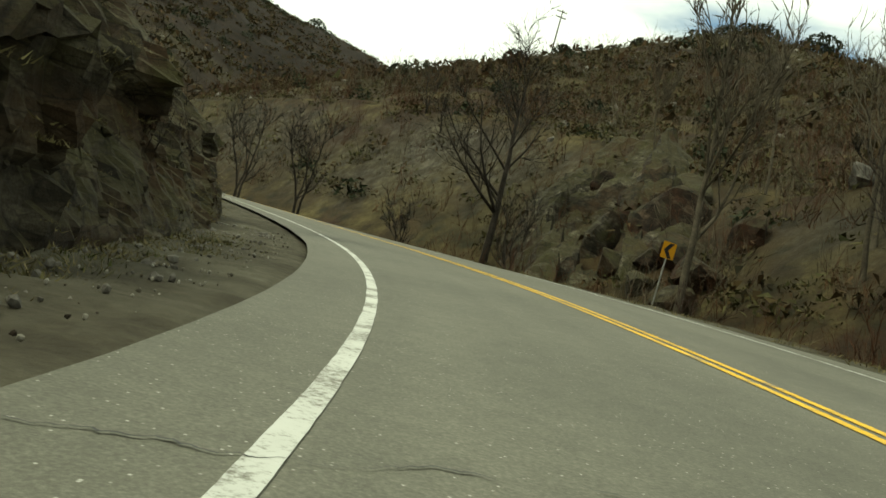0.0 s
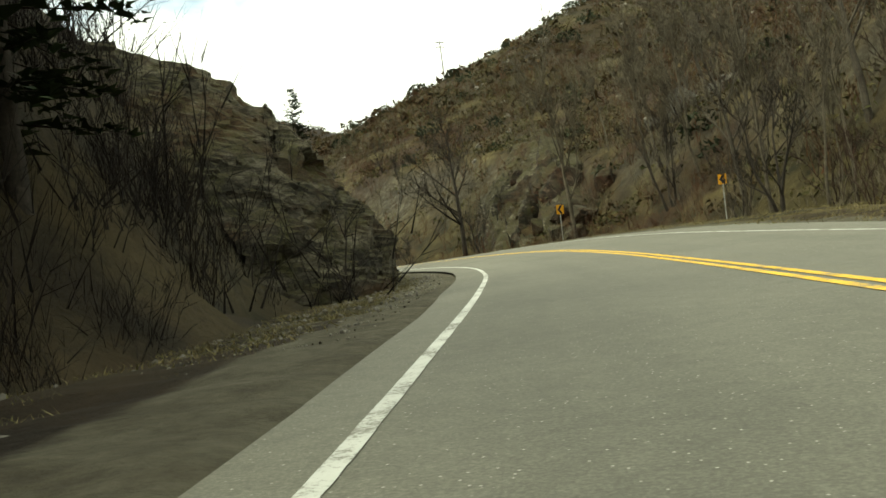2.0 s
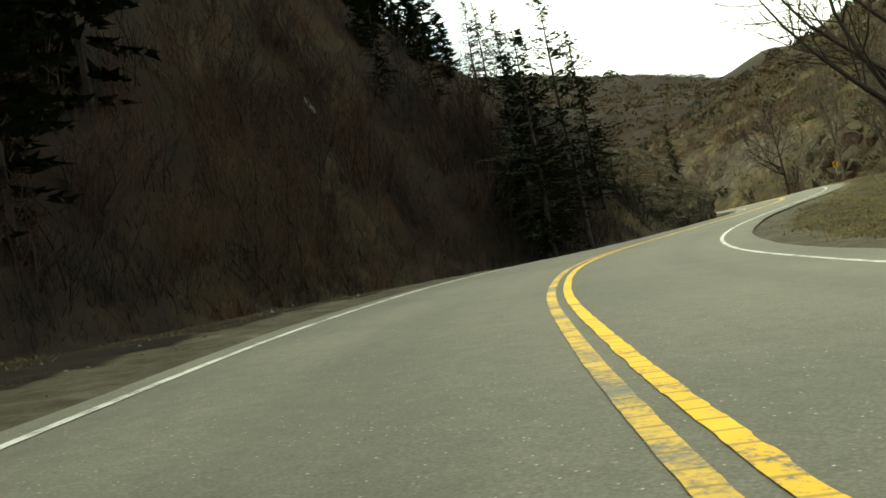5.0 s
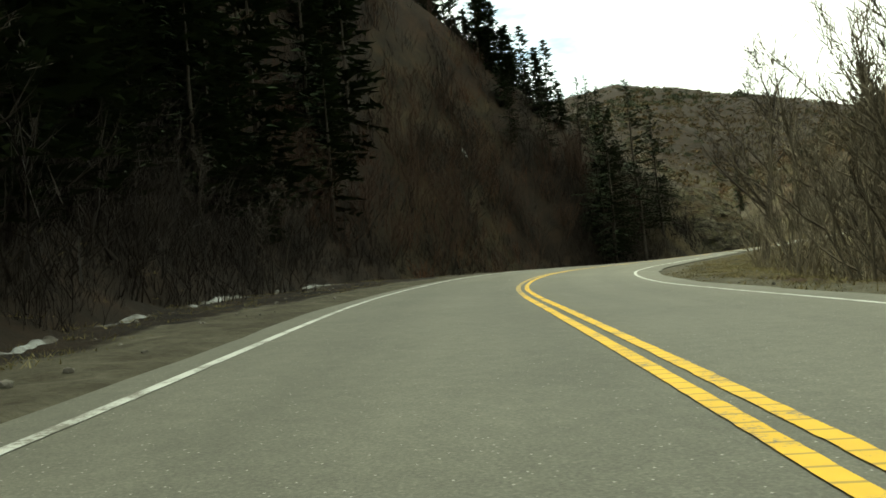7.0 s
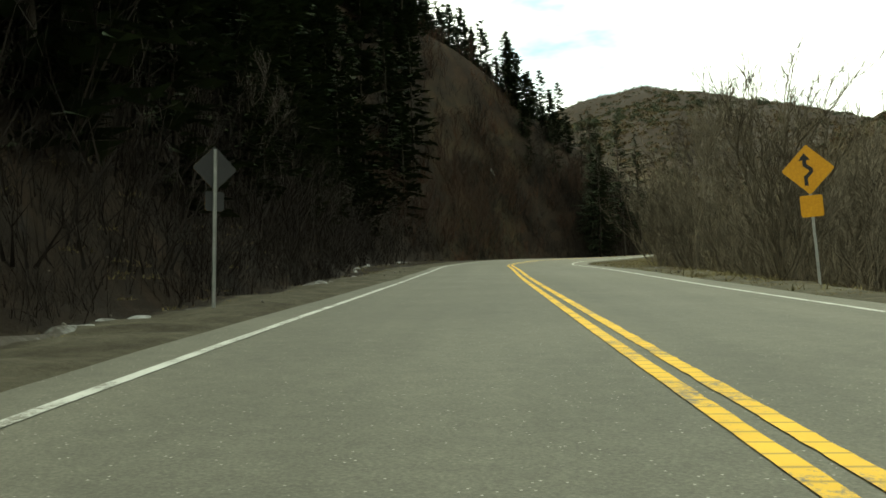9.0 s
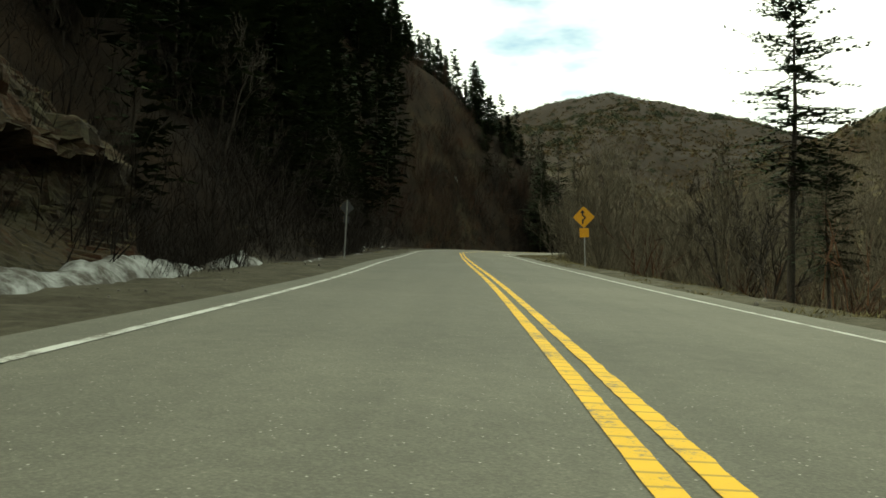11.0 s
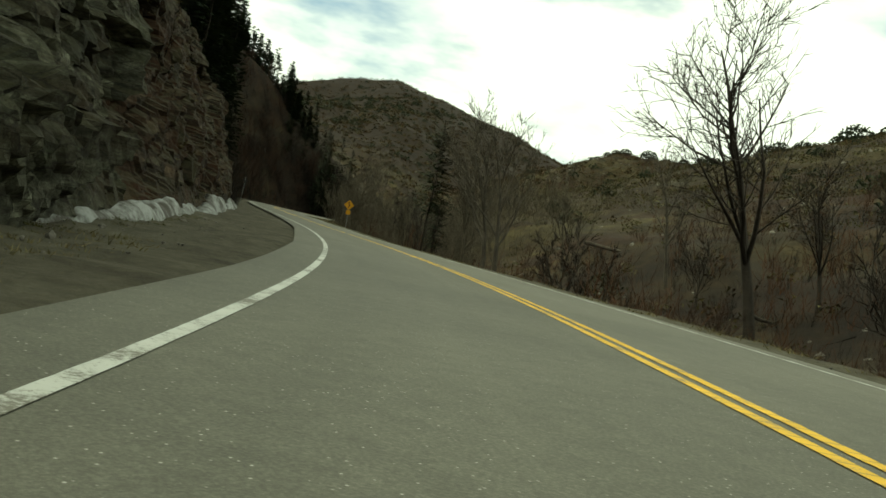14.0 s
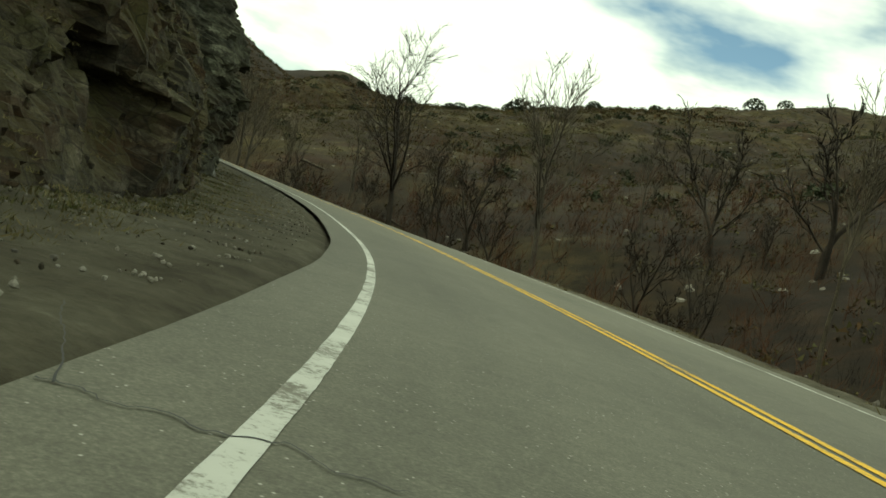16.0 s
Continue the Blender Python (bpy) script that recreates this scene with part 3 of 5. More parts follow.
def zone_of(x, y, slope_rise):
    """Share of roadside dirt, of dark litter that also carries painted shade, and of bare rock at each place."""
    x, y = np.ravel(x), np.ravel(y)
    k, d = near_road(x, y)
    idx = k - FIRST
    ad = np.abs(d)
    zone = np.ones((len(x), 4), np.float32)
    footd = np.interp(idx, *FOOT.T)
    footd = np.minimum(footd - 0.1, np.interp(idx, [56, 63, 80, 92, 200, 235], [9.0, 4.4, 4.4, 5.1, 5.1, 9.0]))      # the litter creeps onto the shoulder
    zone[:, 0] = np.where(d < 0, np.clip(1.0 - (ad - footd) / 1.2, 0, 1), np.clip(1.0 - (d - 4.4) / 1.6, 0, 1)) * (ad < 40)
    # litter under the woods; the mask also paints the hillside's shade
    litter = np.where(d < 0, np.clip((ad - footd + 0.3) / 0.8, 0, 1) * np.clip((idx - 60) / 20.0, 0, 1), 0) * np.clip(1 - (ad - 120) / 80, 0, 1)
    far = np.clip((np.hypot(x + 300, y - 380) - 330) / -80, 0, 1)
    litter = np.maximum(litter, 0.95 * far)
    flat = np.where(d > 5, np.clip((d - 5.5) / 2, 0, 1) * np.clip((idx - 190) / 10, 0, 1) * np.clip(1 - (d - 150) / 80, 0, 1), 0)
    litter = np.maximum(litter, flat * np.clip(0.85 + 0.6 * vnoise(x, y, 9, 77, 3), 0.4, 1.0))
    # general darkening in patches on slopes away from the road, beyond real litter
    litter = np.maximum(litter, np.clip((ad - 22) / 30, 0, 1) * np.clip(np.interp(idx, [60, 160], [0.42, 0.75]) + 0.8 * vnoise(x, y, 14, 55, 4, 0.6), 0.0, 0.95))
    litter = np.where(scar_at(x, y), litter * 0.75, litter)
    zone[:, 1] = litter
    zone[:, 2] = 0.8 * np.clip((slope_rise - 0.85) / 0.5, 0, 1) * np.clip((vnoise(x, y, 12, 21, 3) + 0.5), 0, 1) * (1 - litter) * (1 - scar_at(x, y))
    return zone


def sheet_z(x, y):
    """Height of the ground sheet itself, between its grid points."""
    a, b = np.clip(np.searchsorted(gx, x) - 1, 0, len(gx) - 2), np.clip(np.searchsorted(gy, y) - 1, 0, len(gy) - 2)
    f, g, h = (x - gx[a]) / (gx[a + 1] - gx[a]), (y - gy[b]) / (gy[b + 1] - gy[b]), GZ.reshape(GX.shape)
    return (h[a, b] * (1 - f) + h[a + 1, b] * f) * (1 - g) + (h[a, b + 1] * (1 - f) + h[a + 1, b + 1] * f) * g


def scar_at(x, y):
    """The bare brown gully that runs up through the woods."""
    u, w = (x - 3) * -0.815 + (y + 72) * 0.579, (x - 3) * 0.579 + (y + 72) * 0.815
    return (u > 17) & (u < 50 + 6 * vnoise(x, y, 7, 91, 2)) & (np.abs(w + 1) < 3.2 + 0.06 * u + 3.0 * vnoise(x, y, 6, 92, 3))


def add_zone(ob, zone):
    att = ob.data.attributes.new("zone", 'FLOAT_COLOR', 'POINT')
    att.data.foreach_set("color", zone.ravel())


# the coarse sheet lies a little lower beside the road, where the finer shoulders carry the surface
_, GD = near_road(GX, GY)
dip = 0.22 * np.clip((7.6 - np.abs(GD)) / 1.6, 0, 1)
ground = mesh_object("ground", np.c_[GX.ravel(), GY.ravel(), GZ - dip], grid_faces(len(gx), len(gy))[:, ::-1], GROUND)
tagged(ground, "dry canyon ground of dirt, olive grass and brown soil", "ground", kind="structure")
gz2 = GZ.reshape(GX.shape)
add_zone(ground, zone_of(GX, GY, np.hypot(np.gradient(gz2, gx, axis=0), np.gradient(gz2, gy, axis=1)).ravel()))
for name, side, text in (("shoulder_hill", -1, "grey-olive gravel shoulder with leaf litter below the hillside"), ("shoulder_creek", 1, "dirt shoulder with dry grass above the creek")):
    kk = np.arange(0, len(CL) - 1, 0.4)
    oo = np.r_[np.linspace(3.7, 8.2, 22)] * side
    i = np.arange(len(CL))
    px = np.interp(kk, i, CL[:, 0])[:, None] + np.interp(kk, i, NOR[:, 0])[:, None] * oo
    py = np.interp(kk, i, CL[:, 1])[:, None] + np.interp(kk, i, NOR[:, 1])[:, None] * oo
    ao = np.abs(oo)
    pz = terrain(px, py).reshape(px.shape) + 0.03 * vnoise(px, py, 0.7, 15, 4, 0.6) * np.clip((ao - 4.2) / 0.4, 0, 1)
    pz = pz - 0.5 * np.clip((ao - 7.4) / 0.8, 0, 1) - 0.035 * np.clip((4.8 - ao) / 0.35, 0, 1) - 0.08 * np.clip((4.0 - ao) / 0.3, 0, 1)
    fc = grid_faces(len(kk), len(oo))
    ob = mesh_object(name, np.stack([px, py, pz], 2).reshape(-1, 3), fc if side > 0 else fc[:, ::-1], GROUND)
    tagged(ob, text, "shoulder", kind="structure")
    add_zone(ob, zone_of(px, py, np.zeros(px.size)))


def ground_z(x, y):
    return terrain(np.atleast_1d(x), np.atleast_1d(y))


# ---- road ----


def ribbon(name, lo, hi, across, lift, mat, a=0, b=None, parent=None, wobble=0.0, seed=0, step=1):
    """A strip along the road between two offsets (numbers or arrays) from the centre line."""
    b = len(CL) if b is None else b
    ks = np.arange(a, b, step)
    u = np.linspace(0, 1, across)
    lo, hi = np.broadcast_to(lo, len(ks)), np.broadcast_to(hi, len(ks))
    if wobble:
        lo = lo + wobble * vnoise(ks * 1.0, ks * 0 + seed, 5.0, seed, 4)
        hi = hi + wobble * vnoise(ks * 1.0, ks * 0 + seed + 7.0, 5.0, seed + 3, 4)
    off = lo[:, None] + (hi - lo)[:, None] * u
    xy = CL[ks, None, :2] + NOR[ks, None] * off[..., None]
    z = CL[ks, None, 2] + lift - 0.0016 * off ** 2 + BANK[ks, None] * off
    verts = np.concatenate([xy, z[..., None]], 2).reshape(-1, 3)
    ob = mesh_object(name, verts, grid_faces(len(ks), across), mat, parent)
    uvl = ob.data.uv_layers.new(name="uv")
    vi = np.empty(len(ob.data.loops), np.int32)
    ob.data.loops.foreach_get("vertex_index", vi)
    uvs = np.stack([np.repeat(STATION[ks], across), off.ravel()], 1)[vi]
    uvl.data.foreach_set("uv", uvs.astype(np.float32).ravel())
    return ob


def toothed_line(name, lo, hi, mat, a, b, depth, seed):
    """A painted line with ragged, grooved edges, finely divided along the road."""
    kk = np.arange(a, b, 0.05)
    i = np.arange(len(CL))
    c = np.stack([np.interp(kk, i, CL[:, q]) for q in range(3)], 1)
    nr = np.stack([np.interp(kk, i, NOR[:, q]) for q in range(2)], 1)
    st = np.interp(kk, i, STATION)
    off = []
    for edge, sgn, sd in ((lo, -1, seed), (hi, 1, seed + 5)):
        tooth = np.clip(4 * vnoise(st, st * 0, 0.16, sd, 2), -1, 1)
        off.append(edge - sgn * depth * (0.5 - 0.5 * tooth) * np.clip(0.6 + vnoise(st, st * 0 + 4, 1.7, sd + 2, 3), 0, 1.3) + 0.5 * depth * vnoise(st, st * 0 + 8, 0.14, sd + 3, 2))
    off = np.stack([off[0], (off[0] + off[1]) / 2, off[1]], 1)
    xy = c[:, None, :2] + nr[:, None] * off[..., None]
    z = c[:, None, 2] + 0.036 - 0.0016 * off ** 2 + np.interp(kk, i, BANK)[:, None] * off
    ob = mesh_object(name, np.concatenate([xy, z[..., None]], 2).reshape(-1, 3), grid_faces(len(kk), 3), mat)
    uvl = ob.data.uv_layers.new(name="uv")
    vi = np.empty(len(ob.data.loops), np.int32)
    ob.data.loops.foreach_get("vertex_index", vi)
    uvl.data.foreach_set("uv", np.stack([np.repeat(st, 3), off.ravel()], 1)[vi].astype(np.float32).ravel())
    return ob


NALL = len(CL)
ks = np.arange(NALL)
left_edge = -(LANE_L + np.interp(ks - FIRST, [0, 45, 60, 75, 95, 215, 235, 250, 262, 296], [0.75, 0.75, 0.75, 0.55, 0.35, 0.5, 0.8, 0.7, 0.62, 0.62]))
right_edge = LANE_R + np.interp(ks - FIRST, [0, 45, 60, 80, 110, 200, 296], [0.7, 0.7, 1.6, 0.6, 0.9, 0.75, 0.7])
road = ribbon("road", left_edge, right_edge, 15, 0.03, ASPHALT, wobble=0.12, seed=3)
tagged(road, "worn grey-olive asphalt two-lane canyon road", "road", kind="structure")
tagged(toothed_line("edge_line", -LANE_L - 0.05, -LANE_L + 0.05, WHITE_PAINT, 0, NALL - 1, 0.004, 61), "worn white painted edge line along the hill side", "road marking", "edge lines", "structure")
tagged(ribbon("edge_line", LANE_R - 0.05, LANE_R + 0.05, 3, 0.036, WHITE_PAINT), "white painted edge line along the creek side", "road marking", "edge lines", "structure")
for a, b, mat, text in ((0, FIRST + 92, YELLOW_PAINT, "worn yellow painted centre line with rumble grooves"), (FIRST + 92, FIRST + 152, YELLOW_WORN, "faded and scuffed yellow centre line"), (FIRST + 152, NALL, YELLOW_PAINT, "worn yellow painted centre line with rumble grooves")):
    tagged(toothed_line("centre_line", -0.155, -0.045, mat, a, min(b, NALL - 1), 0.005, 31), text, "road marking", "centre lines", "structure")
tagged(toothed_line("centre_line", 0.045, 0.155, YELLOW_PAINT, 0, NALL - 1, 0.010, 47), "worn yellow painted centre line with rumble grooves", "road marking", "centre lines", "structure")

# ---- rock faces ----
FACES = {}


def cells(u, v, size, seed):
    """Blocky fractured relief: each cell has its own level and its own tilt."""
    uu, vv = u / size, v / size
    iu, iv = np.floor(uu), np.floor(vv)
    best, out = np.full(u.shape, 9e9), np.zeros(u.shape)
    for du in (-1, 0, 1):
        for dv in (-1, 0, 1):
            cu, cv = iu + du, iv + dv
            pu, pv = cu + hash2(cu, cv, seed), cv + hash2(cu, cv, seed + 1)
            d = (uu - pu) ** 2 + (vv - pv) ** 2
            lev = hash2(cu, cv, seed + 2) * 2 - 1 + (uu - pu) * (hash2(cu, cv, seed + 3) - 0.5) * 1.5 + (vv - pv) * (hash2(cu, cv, seed + 4) - 0.3) * 1.4
            take = d < best
            best, out = np.where(take, d, best), np.where(take, lev, out)
    return out


def rock_face(name, a, b, height, setback, lean, mat, seed, label, dip=0.5, rough=1.0, res=0.11, nose=0.0, taper=0.0, curve=0.020):
    """A fractured cut face along the hill side of the road from index a to b of the fitted line."""
    n = int((b - a) * 1.05 / res)
    kk = np.linspace(FIRST + a, FIRST + b, n)
    cx = np.stack([np.interp(kk, np.arange(NALL), CL[:, i]) for i in range(3)], 1)
    nr = np.stack([np.interp(kk, np.arange(NALL), NOR[:, i]) for i in range(2)], 1)
    foot = np.interp(kk - FIRST, *FOOT.T) + setback
    m = int(height / res)
    v = np.linspace(-0.4, height, m)
    U, V = np.meshgrid(kk * 1.05, v, indexing="ij")
    ca, sa = math.cos(dip), math.sin(dip)
    P, Q = (U * ca + V * sa), (-U * sa + V * ca) * 0.62
    disp = cells(P, Q, 2.6, seed) * 0.52 + cells(P + 3, Q, 1.1, seed + 9) * 0.34 + cells(P, Q + 5, 0.45, seed + 17) * 0.17 + cells(P + 7, Q, 0.22, seed + 19) * 0.08
    disp = disp * rough + vnoise(U, V, 7.0, seed + 30, 3) * 1.0 + vnoise(P, Q * 1.6, 0.9, seed + 40, 4, 0.6) * 0.15
    disp = np.where(V < 1.5, disp * np.clip((V + 0.4) / 1.9, 0, 1), disp)
    ends = np.clip(np.minimum(U - U.min(), U.max() - U) / 4.0, 0, 1)
    top = np.clip((V - height + 2.0) / 2.0, 0, 1)
    lean = lean + nose * np.clip((54 - (kk - FIRST)) / 8, 0, 1)[:, None]
    back = foot[:, None] + lean * np.clip(V, 0, None) + curve * np.clip(V, 0, None) ** 2 - disp + (1 - ends) ** 2 * 3.0 + 5.0 * top ** 2
    xy = cx[:, None, :2] - nr[:, None] * back[..., None]
    V = V * (1 - taper * (1 - np.clip((U - U.min()) / 10.0, 0, 1)))
    z = cx[:, None, 2] - (np.interp(kk, np.arange(NALL), BANK) * foot)[:, None] + V + 0.18 * cells(P, Q, 0.9, seed + 50) * np.clip(V, 0, 1) - 2.2 * top ** 3
    FACES[name] = np.concatenate([xy, z[..., None]], 2)
    ob = mesh_object(name, FACES[name].reshape(-1, 3), grid_faces(n, m), mat, smooth=False)
    return tagged(ob, label, "rock face", kind="structure")


rock_face("rock_face_first_bend", 36, 65, 8.6, 0.0, 0.36, GREY_ROCK, 3, "dark grey fractured rock cut with rusty and mossy patches", dip=0.75, rough=0.9, nose=0.5, curve=0.05)
rock_face("rock_face_snowy", 207, 240, 15.0, 0.1, 0.32, RED_ROCK, 11, "reddish brown cut rock face with pale slabs", dip=0.9, rough=0.9, taper=0.7)
rock_face("rock_face_overhang", 238, 260, 13.0, 0.0, 0.16, DARK_ROCK, 23, "dark green-grey overhanging rock with black clefts", dip=1.1, rough=1.1)
rock_face("rock_face_last_bend", 256, 300, 12.0, 0.3, 0.45, GREY_ROCK, 37, "grey-brown crumbling rock slope with pale stones", dip=0.6, rough=0.9)


def outcrop(name, x0, x1, y0, y1, lift, amp, seed, mat, label, res=0.22):
    """Blocky rock that breaks through the slope."""
    xs, ys = np.arange(x0, x1, res), np.arange(y0, y1, res)
    X, Y = np.meshgrid(xs, ys, indexing="ij")
    wx, wy = reach(X, Y)
    z = terrain(wx, wy).reshape(X.shape)
    u, w = X * 0.9 + Y * 0.3, Y * 0.8 - X * 0.35
    rel = cells(u, w, 2.8, seed) * amp + cells(u, w, 1.2, seed + 5) * amp * 0.45 + cells(u, w, 0.5, seed + 8) * amp * 0.15
    edge = np.clip(np.minimum(np.minimum(X - x0, x1 - X), np.minimum(Y - y0, y1 - Y)) / 2.5, 0, 1)
    z = z + lift + rel - (1 - edge) * (amp * 2 + lift + 0.4) + vnoise(X, Y, 6.0, seed + 3, 3) * amp
    ob = mesh_object(name, np.stack([wx, wy, z], 2).reshape(-1, 3), grid_faces(len(xs), len(ys))[:, ::-1], mat, smooth=False)
    return tagged(ob, label, "rock outcrop", kind="structure")


outcrop("rock_outcrop_bend", 3.0, 13.0, 34.0, 49.0, 0.45, 0.95, 7, GREY_ROCK, "angular grey and rusty rock outcrop at the foot of the hill")

# ---- helpers for things ----


def part(name, bm, mat, parent, label=""):
    me = bpy.data.meshes.new(name)
    bm.to_mesh(me)
    bm.free()
    me.materials.append(mat)
    ob = new(name, me)
    ob.parent = parent
    if label:
        ob["label"] = label
    return ob


def thing(name, m, label, category, group=""):
    ob = new(name)
    ob.empty_display_size = 0.2
    ob.matrix_basis = m
    return tagged(ob, label, category, group)


def tubes(segs, sides):
    """Tapered tubes for rows of x0 y0 z0 x1 y1 z1 r0 r1."""
    s = np.asarray(segs, float)
    p, q, r0, r1 = s[:, :3], s[:, 3:6], s[:, 6], s[:, 7]
    d = q - p
    d /= np.maximum(np.linalg.norm(d, axis=1), 1e-6)[:, None]
    ref = np.where(np.abs(d[:, 2:3]) > 0.8, [[1.0, 0, 0]], [[0, 0, 1.0]])
    e1 = np.cross(d, ref)
    e1 /= np.linalg.norm(e1, axis=1)[:, None]
    e2 = np.cross(d, e1)
    an = np.arange(sides) * 2 * np.pi / sides
    ring = e1[:, None] * np.cos(an)[None, :, None] + e2[:, None] * np.sin(an)[None, :, None]
    A, B = p[:, None] + ring * r0[:, None, None], q[:, None] + ring * r1[:, None, None]
    verts = np.concatenate([A, B], 1).reshape(-1, 3)
    i = np.arange(sides)
    f = np.stack([i, (i + 1) % sides, sides + (i + 1) % sides, sides + i], 1)
    faces = (f[None] + (np.arange(len(s)) * 2 * sides)[:, None, None]).reshape(-1, 4)
    return verts, faces


RAW = {}                                 # plain triangles of the models, for woods that nobody could count


def slivers(rng, segs):
    """Thin twigs as flat tapered blades for rows of x0 y0 z0 x1 y1 z1 width."""
    s = np.asarray(segs, float)
    p, q, w = s[:, :3], s[:, 3:6], s[:, 6:7]
    a = np.cross(q - p, rng.normal(0, 1, p.shape))
    a *= w / np.maximum(np.linalg.norm(a, axis=1), 1e-6)[:, None]
    v = np.stack([p - a, p + a, q], 1).reshape(-1, 3)
    return v, np.arange(len(v)).reshape(-1, 3)


def grow(rng, height, spread=0.7, trunk_r=0.16, stems=1, limbs=9, low=0.3, crook=0.12, lean=0.06, subs=7, twigs=6, up=0.14, fine=1.0):
    """A bare tree: trunk and limbs, branches, twigs."""
    thick, mid, thin = [], [], []

    def off(d, amount):
        a = rng.normal(0, 1, 3)
        a -= d * (a @ d)
        e = d + a / np.linalg.norm(a) * amount
        return e / np.linalg.norm(e)

    def run(p, d, length, r, n, wob, rise, out, end=0.3):
        pts, r0 = [], r
        for i in range(n):
            d = d + rng.normal(0, wob, 3) + np.array([0, 0, rise])
            d = d / np.linalg.norm(d)
            q = p + d * length / n
            r1 = r0 * (1 - (1 - end) * (i + 1) / n)
            out.append((*p, *q, r, r1))
            pts.append((p, q, d, r1))
            p, r = q, r1
        return pts

    def dress(pts, length, r):
        """Branches and twigs along a limb."""
        for j in range(subs):
            u = 0.22 + 0.78 * (j + rng.random()) / subs
            p, q, d, rr = pts[min(int(u * len(pts)), len(pts) - 1)]
            b = p + (q - p) * rng.random()
            ln = length * rng.uniform(0.28, 0.52) * (1.15 - 0.5 * u)
            sub = run(b, off(d, spread * rng.uniform(0.6, 1.3)), ln, max(rr * 0.55, 0.022), 3, crook, up, mid, 0.4)
            for k in range(twigs):
                p2, q2, d2, r2 = sub[min(int(3 * (k + 1) / (twigs + 1)), 2)]
                c = p2 + (q2 - p2) * rng.random() if k < twigs - 1 else q2
                tl = ln * rng.uniform(0.25, 0.6)
                e = off(d2, rng.uniform(0.4, 0.9)) + np.array([0, 0, up])
                e2 = c + e * tl
                thin.append((*c, *e2, 0.014 * fine))
                for _ in range(2):
                    u2 = rng.uniform(0.25, 0.9)
                    f = off(e / np.linalg.norm(e), rng.uniform(0.5, 0.9))
                    c2 = c + e * tl * u2
                    thin.append((*c2, *(c2 + f * tl * rng.uniform(0.3, 0.55) + np.array([0, 0, 0.05])), 0.010 * fine))

    for st in range(stems):
        a = rng.uniform(0, 6.28) if stems == 1 else st * 6.28 / stems + rng.normal(0, 0.4)
        tilt = abs(rng.normal(0, lean)) if stems == 1 else rng.uniform(0.15, 0.42)
        d0 = np.array([np.cos(a) * tilt, np.sin(a) * tilt, 1.0])
        h = height * (1.0 if stems == 1 else rng.uniform(0.75, 1.0))
        trunk = run(np.array([np.cos(a) * 0.1 * (stems > 1), np.sin(a) * 0.1 * (stems > 1), -0.4]), d0 / np.linalg.norm(d0), h * 0.86, trunk_r / stems ** 0.5, 9, crook * 0.55, 0.03, thick, 0.14)
        m = max(3, limbs // stems)
        for i in range(m):
            u = low + (0.95 - low) * (i + rng.random() * 0.8) / m
            p, q, d, rr = trunk[min(int(u * 9), 8)]
            b = p + (q - p) * rng.random()
            ln = h * rng.uniform(0.32, 0.52) * (1.15 - 0.55 * u)
            limb = run(b, off(d, spread * rng.uniform(0.8, 1.5)), ln, max(rr * 0.62, 0.03), 5, crook, up, thick, 0.25)
            dress(limb, ln, rr)
        dress(trunk[5:], h * 0.34, 0.02)
    return thick, mid, thin


def bare_tree(seed, height, mat, label, **kw):
    rng = np.random.default_rng(seed)
    thick, mid, thin = grow(rng, height, **kw)
    ob = thing("bare_tree", pose(0, 0, -900), label, "tree", "bare trees along the creek")
    mesh_object("trunk", *tubes(thick, 5), mat, ob)
    v1, f1 = tubes(mid, 3)
    f1 = np.vstack([f1[:, [0, 1, 2]], f1[:, [0, 2, 3]]])
    v2, f2 = slivers(rng, thin)
    tagged(mesh_object("crown", np.vstack([v1, v2]), np.vstack([f1, f2 + len(v1)]), mat, ob), kind="stuff")
    v0, f0 = tubes(thick, 4)
    f0 = np.vstack([f0[:, [0, 1, 2]], f0[:, [0, 2, 3]]])
    m = np.array(mid)
    blades = np.vstack([np.c_[m[:, :6], m[:, 6] * 1.1]] * 2)
    v3, f3 = slivers(rng, np.vstack([blades, np.array(thin)]))
    RAW[ob.name] = np.vstack([v0, v3]), np.vstack([f0, f3 + len(v0)])
    return ob


